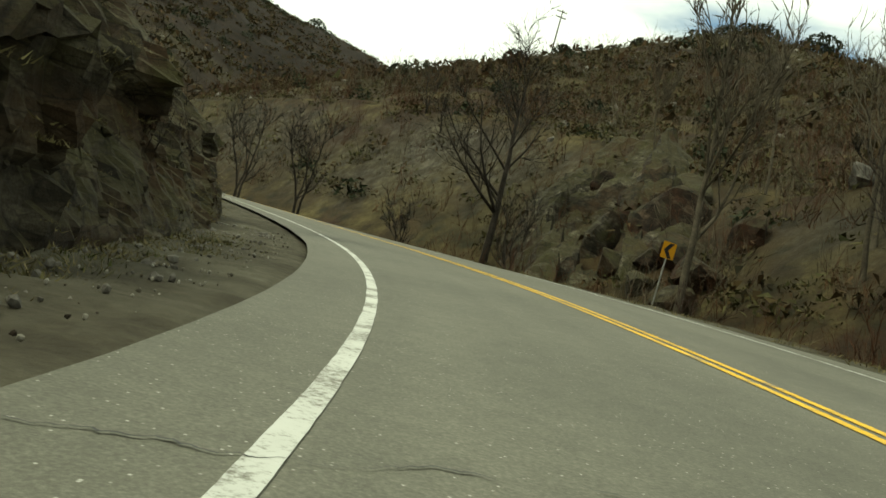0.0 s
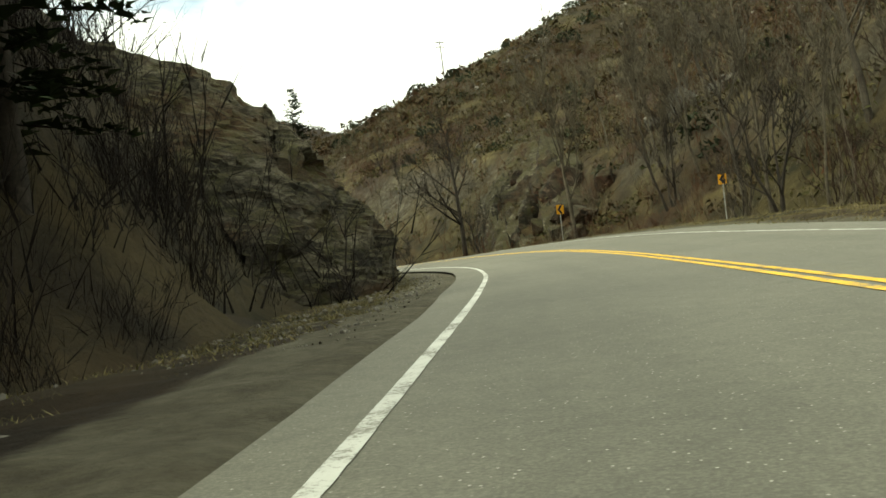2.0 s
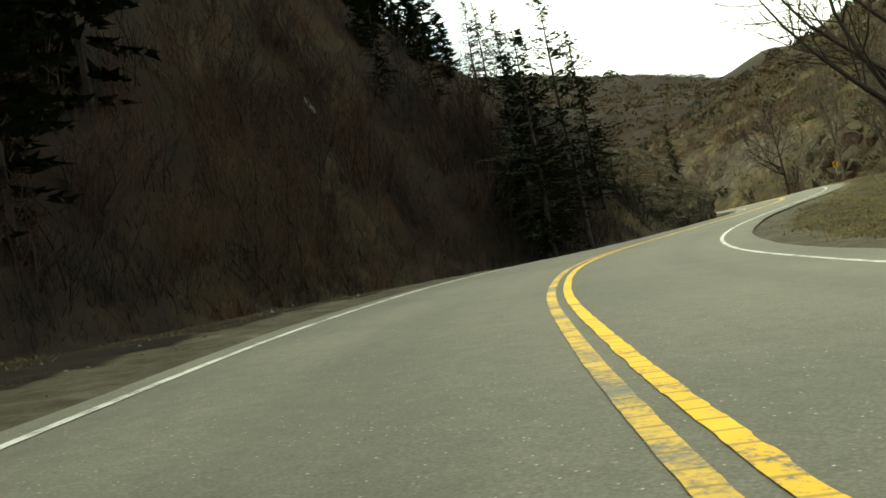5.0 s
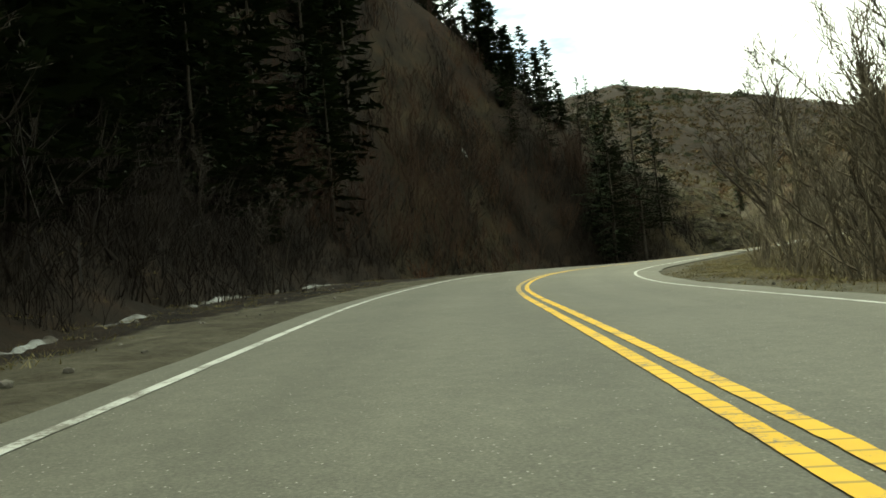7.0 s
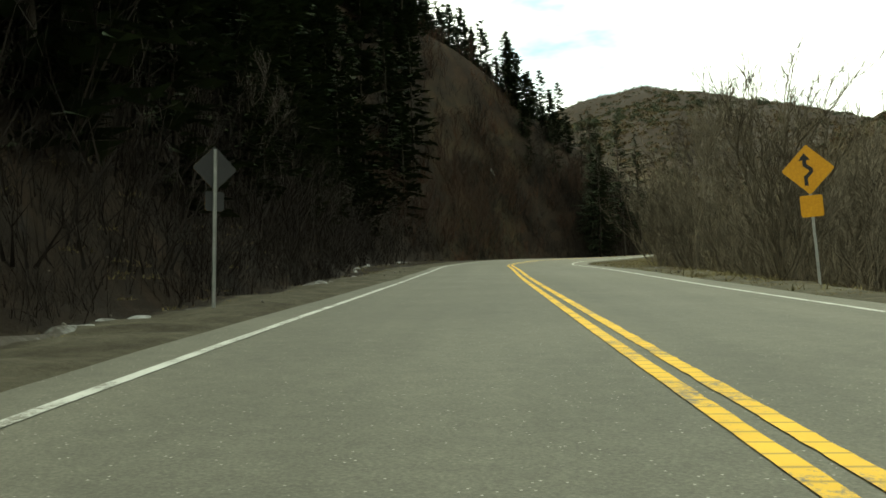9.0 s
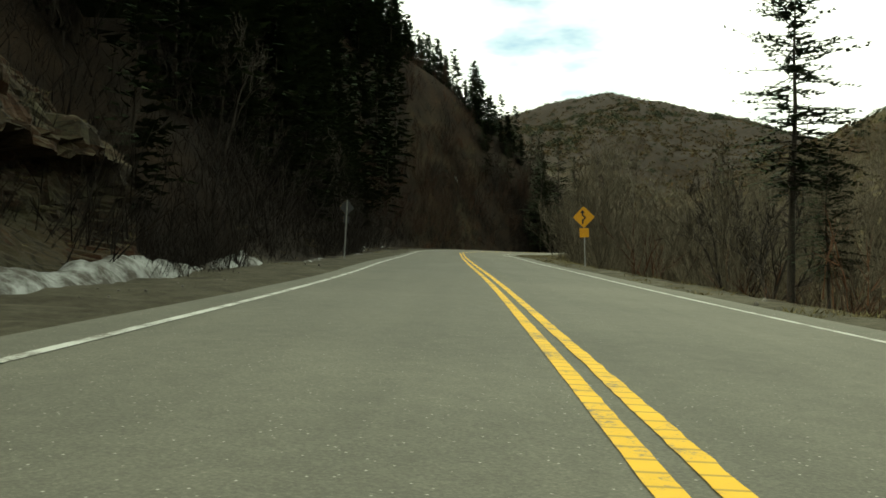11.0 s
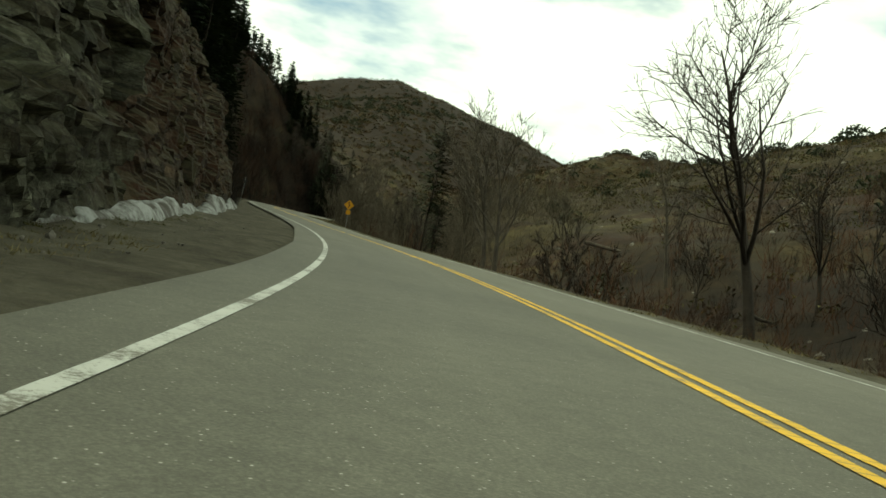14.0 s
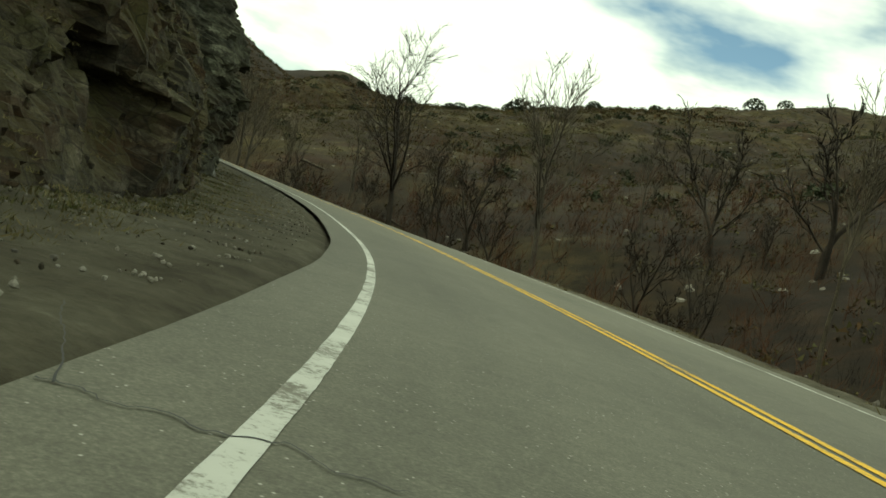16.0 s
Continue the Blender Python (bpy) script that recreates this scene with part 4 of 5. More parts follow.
def conifer(seed, height, radius, label, bare_low=0.12, fullness=1.0, tuft=1.0, step=1.0, shape=0.8):
    rng = np.random.default_rng(seed)
    ob = thing("pine_tree", pose(0, 0, -900), label, "tree", "pines on the shaded slope")
    zs = np.linspace(-0.3, height, 9)
    wob = np.cumsum(rng.normal(0, 0.05, (9, 2)), 0)
    rad = 0.012 * height * (1 - np.clip(zs / height, 0, 1)) + 0.012
    segs = [(*wob[i], zs[i], *wob[i + 1], zs[i + 1], rad[i], rad[i + 1]) for i in range(8)]
    tuft_v, n, boughs = [], 0, []
    z = bare_low * height
    while z < height * 0.985:
        u = (z / height - bare_low) / (1 - bare_low)
        reach = radius * (1 - u) ** shape * min(1.0, 0.5 + u * 3.0) + 0.12
        lop = rng.uniform(0, 2 * np.pi)
        for _ in range(rng.integers(4, 7)):
            if rng.random() > 0.9 * fullness:
                continue
            a = rng.uniform(0, 2 * np.pi)
            ln = reach * rng.uniform(0.5, 1.1) * (1 + 0.22 * np.cos(a - lop))
            dr = np.array([np.cos(a), np.sin(a), 0.0])
            side = np.array([-np.sin(a), np.cos(a), 0.0])
            droop = -0.28 + 0.75 * u + rng.normal(0, 0.1)
            base = np.array([0, 0, z + rng.uniform(-0.15, 0.15)])
            tip = base + dr * ln + np.array([0, 0, droop * ln])
            if step < 1.5 or rng.random() < 0.3:
                boughs.append((*base, *tip, 0.010 + 0.008 * ln, 0.004))
            m = max(2, int(ln / (0.24 * step)))
            for j in range(m):
                f = (j + 0.8) / m
                if f < 0.15:
                    continue
                c = base + (tip - base) * f + rng.normal(0, 0.05, 3)
                for q in range(3):
                    sgn = (-1, 1, 0)[q]
                    tl = tuft * rng.uniform(0.34, 0.66) * (0.65 + 0.45 * (1 - f))
                    d = dr * rng.uniform(0.4, 1.0) + side * (sgn * rng.uniform(0.6, 1.1) + rng.normal(0, 0.15)) + np.array([0, 0, rng.uniform(-0.3, 0.4)])
                    w = np.cross(d, [0, 0, 1.0]) * rng.uniform(0.18, 0.34) + np.array([0, 0, rng.uniform(0.05, 0.16)])
                    tuft_v += [c - w * tl, c + w * tl, c + d * tl]
                    n += 1
        z += height * rng.uniform(0.016, 0.030) * step
    v1, f1 = tubes(segs, 5)
    v2, f2 = tubes(boughs, 3)
    mesh_object("trunk", np.vstack([v1, v2]), np.vstack([f1, f2 + len(v1)]), BARK, ob)
    RAW[ob.name] = np.array(tuft_v), np.arange(3 * n).reshape(-1, 3)
    RAW[ob.name + "_trunk"] = v1, f1
    tagged(mesh_object("crown", np.array(tuft_v), np.arange(3 * n).reshape(-1, 3), NEEDLES, ob, smooth=False), kind="stuff")
    return ob


def stand(ob, x, y, scale=1.0, turn=0.0, lean=(0, 0), sink=0.15):
    """lean: degrees about x and y, after the turn."""
    m = pose(x, y, float(ground_z(x, y)[0]) - sink, lean[0], lean[1], 0) @ pose(0, 0, 0, 0, 0, turn) @ Matrix.Diagonal((scale, scale, scale, 1))
    return copy_thing(ob, m)


def drop_models(models):
    for ob in models:
        for o in (*ob.children_recursive, ob):
            bpy.data.objects.remove(o)


def at_road(i, off):
    k, m = FIRST + i, np.arange(NALL)
    return tuple(float(np.interp(k, m, CL[:, q]) + np.interp(k, m, NOR[:, q]) * off) for q in (0, 1))


rng = np.random.default_rng(5)

# ---- pines ----
scar = scar_at
WOODS, THICKET, SCRUB = [], [], []        # spots of the joined woods: x, y, scale
DARK_PINE = "dark green pine with uneven crown on the shaded slope"
pines = [conifer(1, 14.0, 3.2, DARK_PINE, 0.12, 0.82, 0.60, 0.78), conifer(2, 12.0, 2.8, DARK_PINE, 0.08, 0.85, 0.60, 0.75), conifer(3, 15.0, 3.4, DARK_PINE, 0.2, 0.72, 0.60, 0.80), conifer(4, 9.0, 2.3, DARK_PINE, 0.05, 0.95, 0.62, 0.72)]
slope_pines = [conifer(5 + i, h, r * 1.3, DARK_PINE, 0.03, 1.1, 1.75, 2.0) for i, (h, r) in enumerate([(13.0, 2.6), (11.0, 2.3), (15.0, 2.8), (9.0, 2.1)])]
# the stand beside the road after the first bend
for x, y, top, v in [(-28.2, -41.9, 21.2, 0), (-27.8, -37.5, 21.1, 2), (-29.2, -31.1, 22.7, 2), (-26.2, -31.4, 21.2, 0), (-21.5, -33.1, 20.2, 2), (-23.3, -27.2, 19.2, 0), (-33.0, -36.0, 24.0, 0), (-22.5, -37.0, 16.0, 3), (-38.0, -43.0, 27.0, 0), (-20.5, -38.5, 17.0, 1), (-31.0, -27.0, 24.0, 0)]:
    g = float(ground_z(x, y)[0])
    stand(pines[v], x, y, (top - g) / (14.0, 12.0, 15.0, 9.0)[v], rng.uniform(0, 360), (rng.normal(0, 1.5), rng.normal(0, 1.5)))
# lone tree
stand(pines[3], -32.2, 3.2, 0.60, 30, sink=float(ground_z(-32.2, 3.2)[0]) - 10.2)
# wooded slope above the road: the bare scar is left open
count = 0
while count < 470:
    x, y = rng.uniform(-95, 62), rng.uniform(-190, 45)
    k, d = near_road([x], [y])
    i, d = int(k[0]) - FIRST, -float(d[0])
    if i < 88 or d < 13 or d > 92 or scar(x, y):
        continue
    WOODS.append((x, y, rng.uniform(0.65, 1.05)))
    count += 1
count = 0
while count < 190:                       # crest above the gully and the slope beside it
    x, y = rng.uniform(-56, -31), rng.uniform(-72, -28)
    if scar(x, y):
        continue
    WOODS.append((x, y, rng.uniform(0.40, 0.70)))
    count += 1
for _ in range(55):                      # dark pines close above the brush
    i = rng.uniform(140, 207)
    x, y = at_road(i, -np.interp(i, *FOOT.T) - rng.uniform(3.5, 13))
    if not scar(x, y):
        stand(slope_pines[rng.integers(0, 4)], x, y, rng.uniform(0.6, 1.0), rng.uniform(0, 360))
for _ in range(45):                      # above the cut rock
    x, y = at_road(rng.uniform(206, 262), -rng.uniform(14, 24))
    stand(slope_pines[rng.integers(0, 4)], x, y, rng.uniform(0.45, 0.8), rng.uniform(0, 360))
for _ in range(95):                      # tall dark pines that close the wall of the wood
    i = rng.uniform(128, 207)
    x, y = at_road(i, -np.interp(i, *FOOT.T) - rng.uniform(3.5, 13))
    if not scar(x, y):
        stand(slope_pines[rng.integers(0, 4)], x, y, rng.uniform(0.8, 1.25), rng.uniform(0, 360))
for _ in range(130):                     # close above the ditch
    i = rng.uniform(118, 207)
    x, y = at_road(i, -np.interp(i, *FOOT.T) - rng.uniform(1.2, 8))
    if scar(x, y):
        continue
    stand(slope_pines[rng.integers(0, 4)], x, y, rng.uniform(0.35, 0.8), rng.uniform(0, 360))

# ---- bare trees ----
WILLOW = "pale grey leafless willow thicket stem cluster"
BROWN_TREE = "brown leafless shrubby tree with crooked stems"
GREY_TREE = "leafless grey-brown cottonwood with fine upswept twigs"
DARK_TREE = "leafless dark crooked tree on the creek bank"
trees = [bare_tree(11, 13, PALE_BARK, GREY_TREE, trunk_r=0.22, low=0.38, limbs=9, spread=0.80, up=0.16, crook=0.10, subs=9, fine=1.5, lean=0.03), bare_tree(12, 12, WILLOW_BARK, GREY_TREE, trunk_r=0.15, spread=0.55, low=0.3, up=0.18, fine=1.6),
         bare_tree(13, 15, BARK, DARK_TREE, trunk_r=0.27, spread=1.25, low=0.28, limbs=15, up=0.11, subs=10, twigs=6, fine=1.5, lean=0.03, crook=0.09), bare_tree(14, 8, BARK, DARK_TREE, trunk_r=0.17, spread=0.8, stems=2, low=0.25, crook=0.2, limbs=12, twigs=4, fine=2.1),
         bare_tree(15, 9, BARK, DARK_TREE, trunk_r=0.20, spread=0.7, stems=3, low=0.25, crook=0.2, limbs=12, twigs=4, fine=2.0), bare_tree(16, 11, WILLOW_BARK, GREY_TREE, trunk_r=0.12, spread=0.42, low=0.45, limbs=8, up=0.2, fine=1.5),
         bare_tree(17, 7.5, WILLOW_BARK, WILLOW, trunk_r=0.085, stems=6, spread=0.42, low=0.12, limbs=18, subs=6, twigs=4, fine=1.15, up=0.14), bare_tree(18, 6.5, WILLOW_BARK, WILLOW, trunk_r=0.08, stems=6, spread=0.5, low=0.1, limbs=18, subs=6, twigs=4, fine=1.15, up=0.1),
         bare_tree(19, 6.5, BROWN_BARK, BROWN_TREE, trunk_r=0.10, stems=4, spread=0.7, low=0.15, limbs=12, subs=4, twigs=3, fine=1.6, crook=0.18)]
SPOTS = [(-43.2, 26.9, 0.65, 4), (-10.1, 9.3, 0.85, 5), (-15.8, 18.8, 0.95, 5), (-13.1, 14.0, 0.8, 1), (-36.5, 33.1, 0.6, 3), (-29.5, 29.3, 0.6, 4),
         (-6.1, 4.3, 0.9, 0), (-6.5, 13.7, 0.8, 5), (-13.3, 24.6, 0.8, 1), (-1.6, -34.5, 0.8, 4), (17.6, -69.5, 1.0, 0), (21.4, -82.5, 0.85, 5),
         (45.9, -100.7, 1.1, 3), (43.0, -98.8, 0.9, 4), (67.0, -113.8, 0.95, 5), (78.7, -134.0, 0.85, 3), (108.1, -145.5, 1.25, 3),
         (112.4, -130.2, 1.9, 3), (82.3, -121.3, 1.42, 2), (71.2, -103.4, 0.9, 0), (112.0, -150.0, 0.8, 4), (119.8, -137.7, 2.3, 3),
         (117.1, -163.4, 1.25, 5), (118.8, -169.2, 0.9, 5), (91.1, -124.1, 1.5, 3), (75.5, -108.9, 0.9, 3), (84.4, -114.0, 0.7, 2),
         (110.2, -158.6, 0.85, 3), (116.4, -133.1, 0.8, 3), (122.7, -151.8, 0.8, 0), (127.1, -165.4, 0.9, 5), (106.2, -127.1, 0.8, 0),
         (133.4, -170.4, 0.9, 1), (118.8, -168.7, 0.8, 5), (122.1, -172.8, 0.9, 1), (-31.6, 32.1, 0.85, 2), (-42.3, 31.7, 0.75, 4), (-21.1, 20.1, 1.15, 1),
         (92.9, -143.1, 0.95, 4), (100.0, -139.5, 1.4, 0), (95.3, -132.8, 1.1, 3), (74.9, -131.7, 0.85, 3), (58.0, -112.4, 1.15, 1),
         (1.8, -55.4, 0.8, 2), (11.7, -65.1, 1.0, 1), (64.1, -119.7, 1.05, 0), (65.2, -120.6, 1.0, 0), (-15.5, 20.8, 0.85, 1), (-14.5, 14.7, 0.7, 5),
         (-13.3, 19.7, 0.8, 1), (-11.6, 16.5, 0.7, 5), (-11.5, 6.3, 0.75, 0), (-10.6, 4.1, 0.8, 1), (-19.2, 30.7, 0.7, 5), (-25.0, 36.3, 0.6, 5),
         (-11.8, 24.5, 0.8, 0), (-41.6, 48.8, 0.5, 3), (-44.3, 52.1, 0.5, 4)]
for x, y, s, v in SPOTS:
    tip = 5 if y > 0 else 9 if x > 55 else 0        # they reach out over the road
    if (x, v) == (82.3, 2):
        tip = 14
    stand(trees[v], x, y, s, rng.uniform(0, 360), (0.5 * tip + rng.normal(0, 2), -0.86 * tip + rng.normal(0, 2)))
for _ in range(115):                     # pale willow thicket inside the long bend
    x, y = 24 + rng.normal(0, 8), -79 + rng.normal(0, 11)
    k, d = near_road([x], [y])
    if d[0] > 7.5:
        THICKET.append((x, y, rng.uniform(0.75, 1.1)))
for _ in range(26):                      # willows further along the creek
    x, y = 41 + rng.normal(0, 6), -92 + rng.normal(0, 6)
    k, d = near_road([x], [y])
    if d[0] > 8:
        THICKET.append((x, y, rng.uniform(0.7, 1.15)))
for _ in range(85):                      # brown thicket on the creek flat
    i, off = rng.uniform(192, 292), rng.uniform(12, 85)
    x, y = at_road(i, off)
    SCRUB.append((x, y, rng.uniform(0.3, 0.65)))
for _ in range(40):                      # young trees at the foot of the first hill
    x, y = at_road(rng.uniform(36, 75), rng.uniform(8.5, 22))
    stand(trees[(8, 8, 4, 5)[rng.integers(0, 4)]], x, y, rng.uniform(0.4, 0.8), rng.uniform(0, 360))
for _ in range(75):                      # brown saplings below the stand and the gully
    i = rng.uniform(73, 122)
    x, y = at_road(i, -np.interp(i, *FOOT.T) - rng.uniform(0.8, 5.5))
    SCRUB.append((x, y, rng.uniform(0.4, 0.8)))
for _ in range(40):                      # dark saplings above the ditch
    i = rng.uniform(76, 98)
    x, y = at_road(i, -rng.uniform(8.5 + (i - 66) * 0.15, 20))
    stand(trees[(3, 8)[rng.integers(0, 2)]], x, y, rng.uniform(0.4, 0.7), rng.uniform(0, 360))
for _ in range(26):                      # dead grey branches at the edge of the wood
    x, y = at_road(rng.uniform(125, 206), -rng.uniform(8, 13))
    stand(trees[(3, 4)[rng.integers(0, 2)]], x, y, rng.uniform(0.35, 0.65), rng.uniform(0, 360))
for _ in range(30):                      # brown saplings on the bare scar
    u, w = rng.uniform(20, 50), rng.uniform(-7, 5)
    x, y = 3 - 0.815 * u + 0.579 * w, -72 + 0.579 * u + 0.815 * w
    SCRUB.append((x, y, rng.uniform(0.3, 0.6)))
airy = conifer(31, 15, 3.1, "tall airy conifer with thin open branches beside the creek", 0.42, 0.9, 0.5, 0.62, 0.35)
stand(airy, 49.6, -106.6, 0.90, 40)
stand(airy, 51.2, -107.2, 0.45, 160)
pines.append(airy)
SLOPE_NAMES, TREE_NAMES = [o.name for o in slope_pines], [o.name for o in trees]
drop_models(pines + slope_pines + trees)

# ---- brush, sage and grass: uncounted stuff ----


def scatter(name, proto_sets, spots, mat, label, category, smooth=False):
    """Joins turned and scaled copies of small meshes into one object. spots: x, y, z, scale, turn."""
    allv, allf, n = [], [], 0
    for i, (x, y, z, s, a) in enumerate(spots):
        v, f = proto_sets[i % len(proto_sets)]
        c, w = math.cos(a), math.sin(a)
        q = np.stack([(v[:, 0] * c - v[:, 1] * w) * s + x, (v[:, 0] * w + v[:, 1] * c) * s + y, v[:, 2] * s + z], 1)
        allv.append(q)
        allf.append(f + n)
        n += len(v)
    ob = mesh_object(name, np.vstack(allv), np.vstack(allf), mat, smooth=smooth)
    return tagged(ob, label, category, kind="stuff")


def brush_proto(rng, stems, height, spread):
    """Stems as slim three-cornered rods that end in flat twigs, all triangles."""
    v, n = [], 0

    def sliver(p, q, w):
        a = np.cross(q - p, rng.normal(0, 1, 3))
        a *= w / max(np.linalg.norm(a), 1e-6)
        v.extend([p - a, p + a, q])

    for _ in range(stems):
        p = np.array([*rng.normal(0, 0.25, 2), -0.1])
        d = np.array([*rng.normal(0, spread, 2), 1.0])
        d /= np.linalg.norm(d)
        ln = height * rng.uniform(0.55, 1.1)
        for j in range(3):
            q = p + d * ln / 3
            w = 0.014 - 0.003 * j
            sliver(p, q + d * 0.05, w * 1.25)
            for _ in range(2 + (j == 2)):
                e = d + rng.normal(0, 0.5, 3)
                e /= np.linalg.norm(e)
                sliver(p + (q - p) * rng.random(), q + e * ln * rng.uniform(0.12, 0.34), 0.0065)
            p, d = q, d + rng.normal(0, 0.14, 3)
            d /= np.linalg.norm(d)
    return np.array(v), np.arange(len(v)).reshape(-1, 3)


def leaf_proto(rng, n, size, flat=0.7):
    c = rng.normal(0, 0.42, (n, 3))
    c *= np.minimum(1, 0.62 / np.linalg.norm(c, axis=1))[:, None] * np.array([1, 1, flat])
    c[:, 2] = np.abs(c[:, 2])
    a, b = rng.normal(0, 1, (n, 3)), rng.normal(0, 1, (n, 3))
    a /= np.linalg.norm(a, axis=1)[:, None]
    b /= np.linalg.norm(b, axis=1)[:, None]
    s = size * rng.uniform(0.6, 1.3, (n, 1))
    v = np.stack([c - a * s, c + b * s, c + a * s], 1).reshape(-1, 3)
    return v, np.arange(n * 3).reshape(-1, 3)


def grass_proto(rng, n, h):
    p = np.c_[rng.normal(0, 0.20, (n, 2)), np.zeros(n) - 0.02]
    d = np.c_[rng.normal(0, 0.75, (n, 2)), np.ones(n)] * (h * rng.uniform(0.35, 1.2, (n, 1)))
    w = np.c_[rng.normal(0, 0.008, (n, 2)), np.zeros(n)]
    v = np.stack([p - w, p + w, p + d], 1).reshape(-1, 3)
    return v, np.arange(n * 3).reshape(-1, 3)


def spots_where(rng, n, box, keep, smin, smax, sink=0.05):
    x, y = rng.uniform(box[0], box[1], n * 4), rng.uniform(box[2], box[3], n * 4)
    if box[2] >= 30 and len(box) == 4:   # a fifth number: the box is in the valley's own plan
        x, y = reach(x, y)
    k, d = near_road(x, y)
    ok = keep(x, y, k - FIRST, d)
    x, y = x[ok][:n], y[ok][:n]
    return np.c_[x, y, sheet_z(x, y) - sink, rng.uniform(smin, smax, len(x)), rng.uniform(0, 6.28, len(x))]


def along(rng, n, i0, i1, o0, o1, smin, smax, sink=0.05):
    i, o = rng.uniform(i0, i1, n), rng.uniform(o0, o1, n)
    k, m = FIRST + i, np.arange(NALL)
    x, y = np.interp(k, m, CL[:, 0]) + np.interp(k, m, NOR[:, 0]) * o, np.interp(k, m, CL[:, 1]) + np.interp(k, m, NOR[:, 1]) * o
    return np.c_[x, y, terrain(x, y) - sink, rng.uniform(smin, smax, n), rng.uniform(0, 6.28, n)]


hill = lambda x, y, i, d: ((d > 12) | (np.abs(d) > 80)) & (np.hypot(x, y + 60) < 420)
brushes = [brush_proto(np.random.default_rng(40 + i), 11, 1.6, 0.36) for i in range(5)]
footv = lambda i: np.interp(i, *FOOT.T)
dark_keep = lambda x, y, i, d: (i > 62) & (i < 205) & (-d > footv(i) + 0.3) & (-d < 45)
wood_edge = np.vstack([along(rng, 64, a, a + 8, -np.interp(a, *FOOT.T) - 6.5, -np.interp(a, *FOOT.T) - 0.2, 0.8, 1.8) for a in range(118, 207, 8)] + [along(rng, 60, a, a + 8, -np.interp(a, *FOOT.T) - 1.6, -np.interp(a, *FOOT.T) + 0.4, 0.4, 0.9) for a in range(84, 207, 8)])
near_foot = np.vstack([wood_edge, along(rng, 60, 70, 90, -15, -8.5, 0.9, 1.7), along(rng, 140, 84, 135, -21, -12.5, 0.9, 1.9), along(rng, 150, 130, 206, -14, -7.6, 0.8, 1.6), along(rng, 40, 64, 74, -13, -8.5, 0.6, 1.1)])
scatter("dark_brush", brushes, np.vstack([spots_where(rng, 1100, (-50, 60, -165, 5), dark_keep, 0.9, 2.2), along(rng, 170, 67, 82, -16, -8.8, 0.8, 1.7), along(rng, 50, 66, 76, -10, -7.5, 0.4, 0.9), along(rng, 420, 195, 292, 8, 60, 0.6, 1.4), near_foot]), SHADED_TWIG, "dark leafless brush on the shaded hillside and creek bank", "brush")
scatter("red_brush", brushes, np.vstack([spots_where(rng, 420, (-70, 20, 0, 80), hill, 0.7, 1.7), spots_where(rng, 420, (-40, 60, 30, 120), hill, 0.8, 1.9), spots_where(rng, 480, (60, 190, -190, -40), hill, 0.9, 2.4), along(rng, 70, 20, 48, 5.5, 14, 0.5, 1.1), along(rng, 50, 84, 118, -20, -13, 0.8, 1.5), along(rng, 420, 195, 292, 6.5, 55, 0.8, 1.9),
        spots_where(rng, 320, (-75, 0, -82, -15), lambda x, y, i, d: (-d > 10) & scar(x, y), 0.5, 1.2)]), RED_TWIG, "reddish brown leafless brush", "brush")
scatter("grey_brush", brushes, np.vstack([spots_where(rng, 260, (-70, 20, 0, 80), hill, 0.7, 1.9), spots_where(rng, 160, (-20, 70, 36, 110), hill, 0.9, 2.0), along(rng, 60, 48, 74, 8.5, 22, 0.8, 1.8), along(rng, 110, 110, 200, 8, 22, 0.9, 2.0), along(rng, 140, 195, 292, 10, 60, 0.6, 1.3), along(rng, 60, 30, 60, 9, 20, 0.7, 1.6),
        spots_where(rng, 220, (0, 48, -100, -45), lambda x, y, i, d: d > 8, 1.0, 2.2)]), GREY_TWIG, "pale grey leafless willow brush", "brush")

sages = [leaf_proto(np.random.default_rng(60 + i), 30, 0.12) for i in range(5)]
scatter("sagebrush", sages, np.vstack([spots_where(rng, 2600, (-85, 40, 0, 140), hill, 0.5, 1.5), spots_where(rng, 2200, (-40, 200, -60, 130), hill, 0.7, 2.0), spots_where(rng, 2200, (-90, 130, 30, 230), hill, 0.6, 1.9), spots_where(rng, 2200, (20, 240, -180, 70), hill, 0.7, 2.1), spots_where(rng, 1300, (-60, 90, -60, 100), hill, 0.7, 2.0),
        along(rng, 160, 20, 60, 9, 30, 0.4, 1.0), spots_where(rng, 700, (-420, -90, 200, 420), lambda x, y, i, d: x > -1e9, 2.0, 4.5)]), SAGE, "grey-green sagebrush clumps dotted over the dry hillsides", "sagebrush")
junipers = [leaf_proto(np.random.default_rng(70 + i), 90, 0.13, 0.9) for i in range(4)]
scatter("junipers", junipers, np.vstack([spots_where(rng, 420, (-430, -60, 150, 520, 1), lambda x, y, i, d: np.abs(d) > 60, 1.5, 4.0), spots_where(rng, 60, (-85, 40, 20, 140), hill, 0.9, 2.6), spots_where(rng, 190, (-80, 170, 60, 270), hill, 1.3, 3.4), spots_where(rng, 130, (30, 300, -130, 70), hill, 1.3, 3.2), spots_where(rng, 110, (-60, 90, -60, 100), hill, 1.2, 3.0),
        spots_where(rng, 900, (-430, -100, 200, 420), lambda x, y, i, d: x > -1e9, 2.5, 5.5), spots_where(rng, 160, (90, 330, -120, 60), hill, 1.6, 3.6)]), DARK_LEAF, "dark green juniper bushes on the hillsides", "juniper")


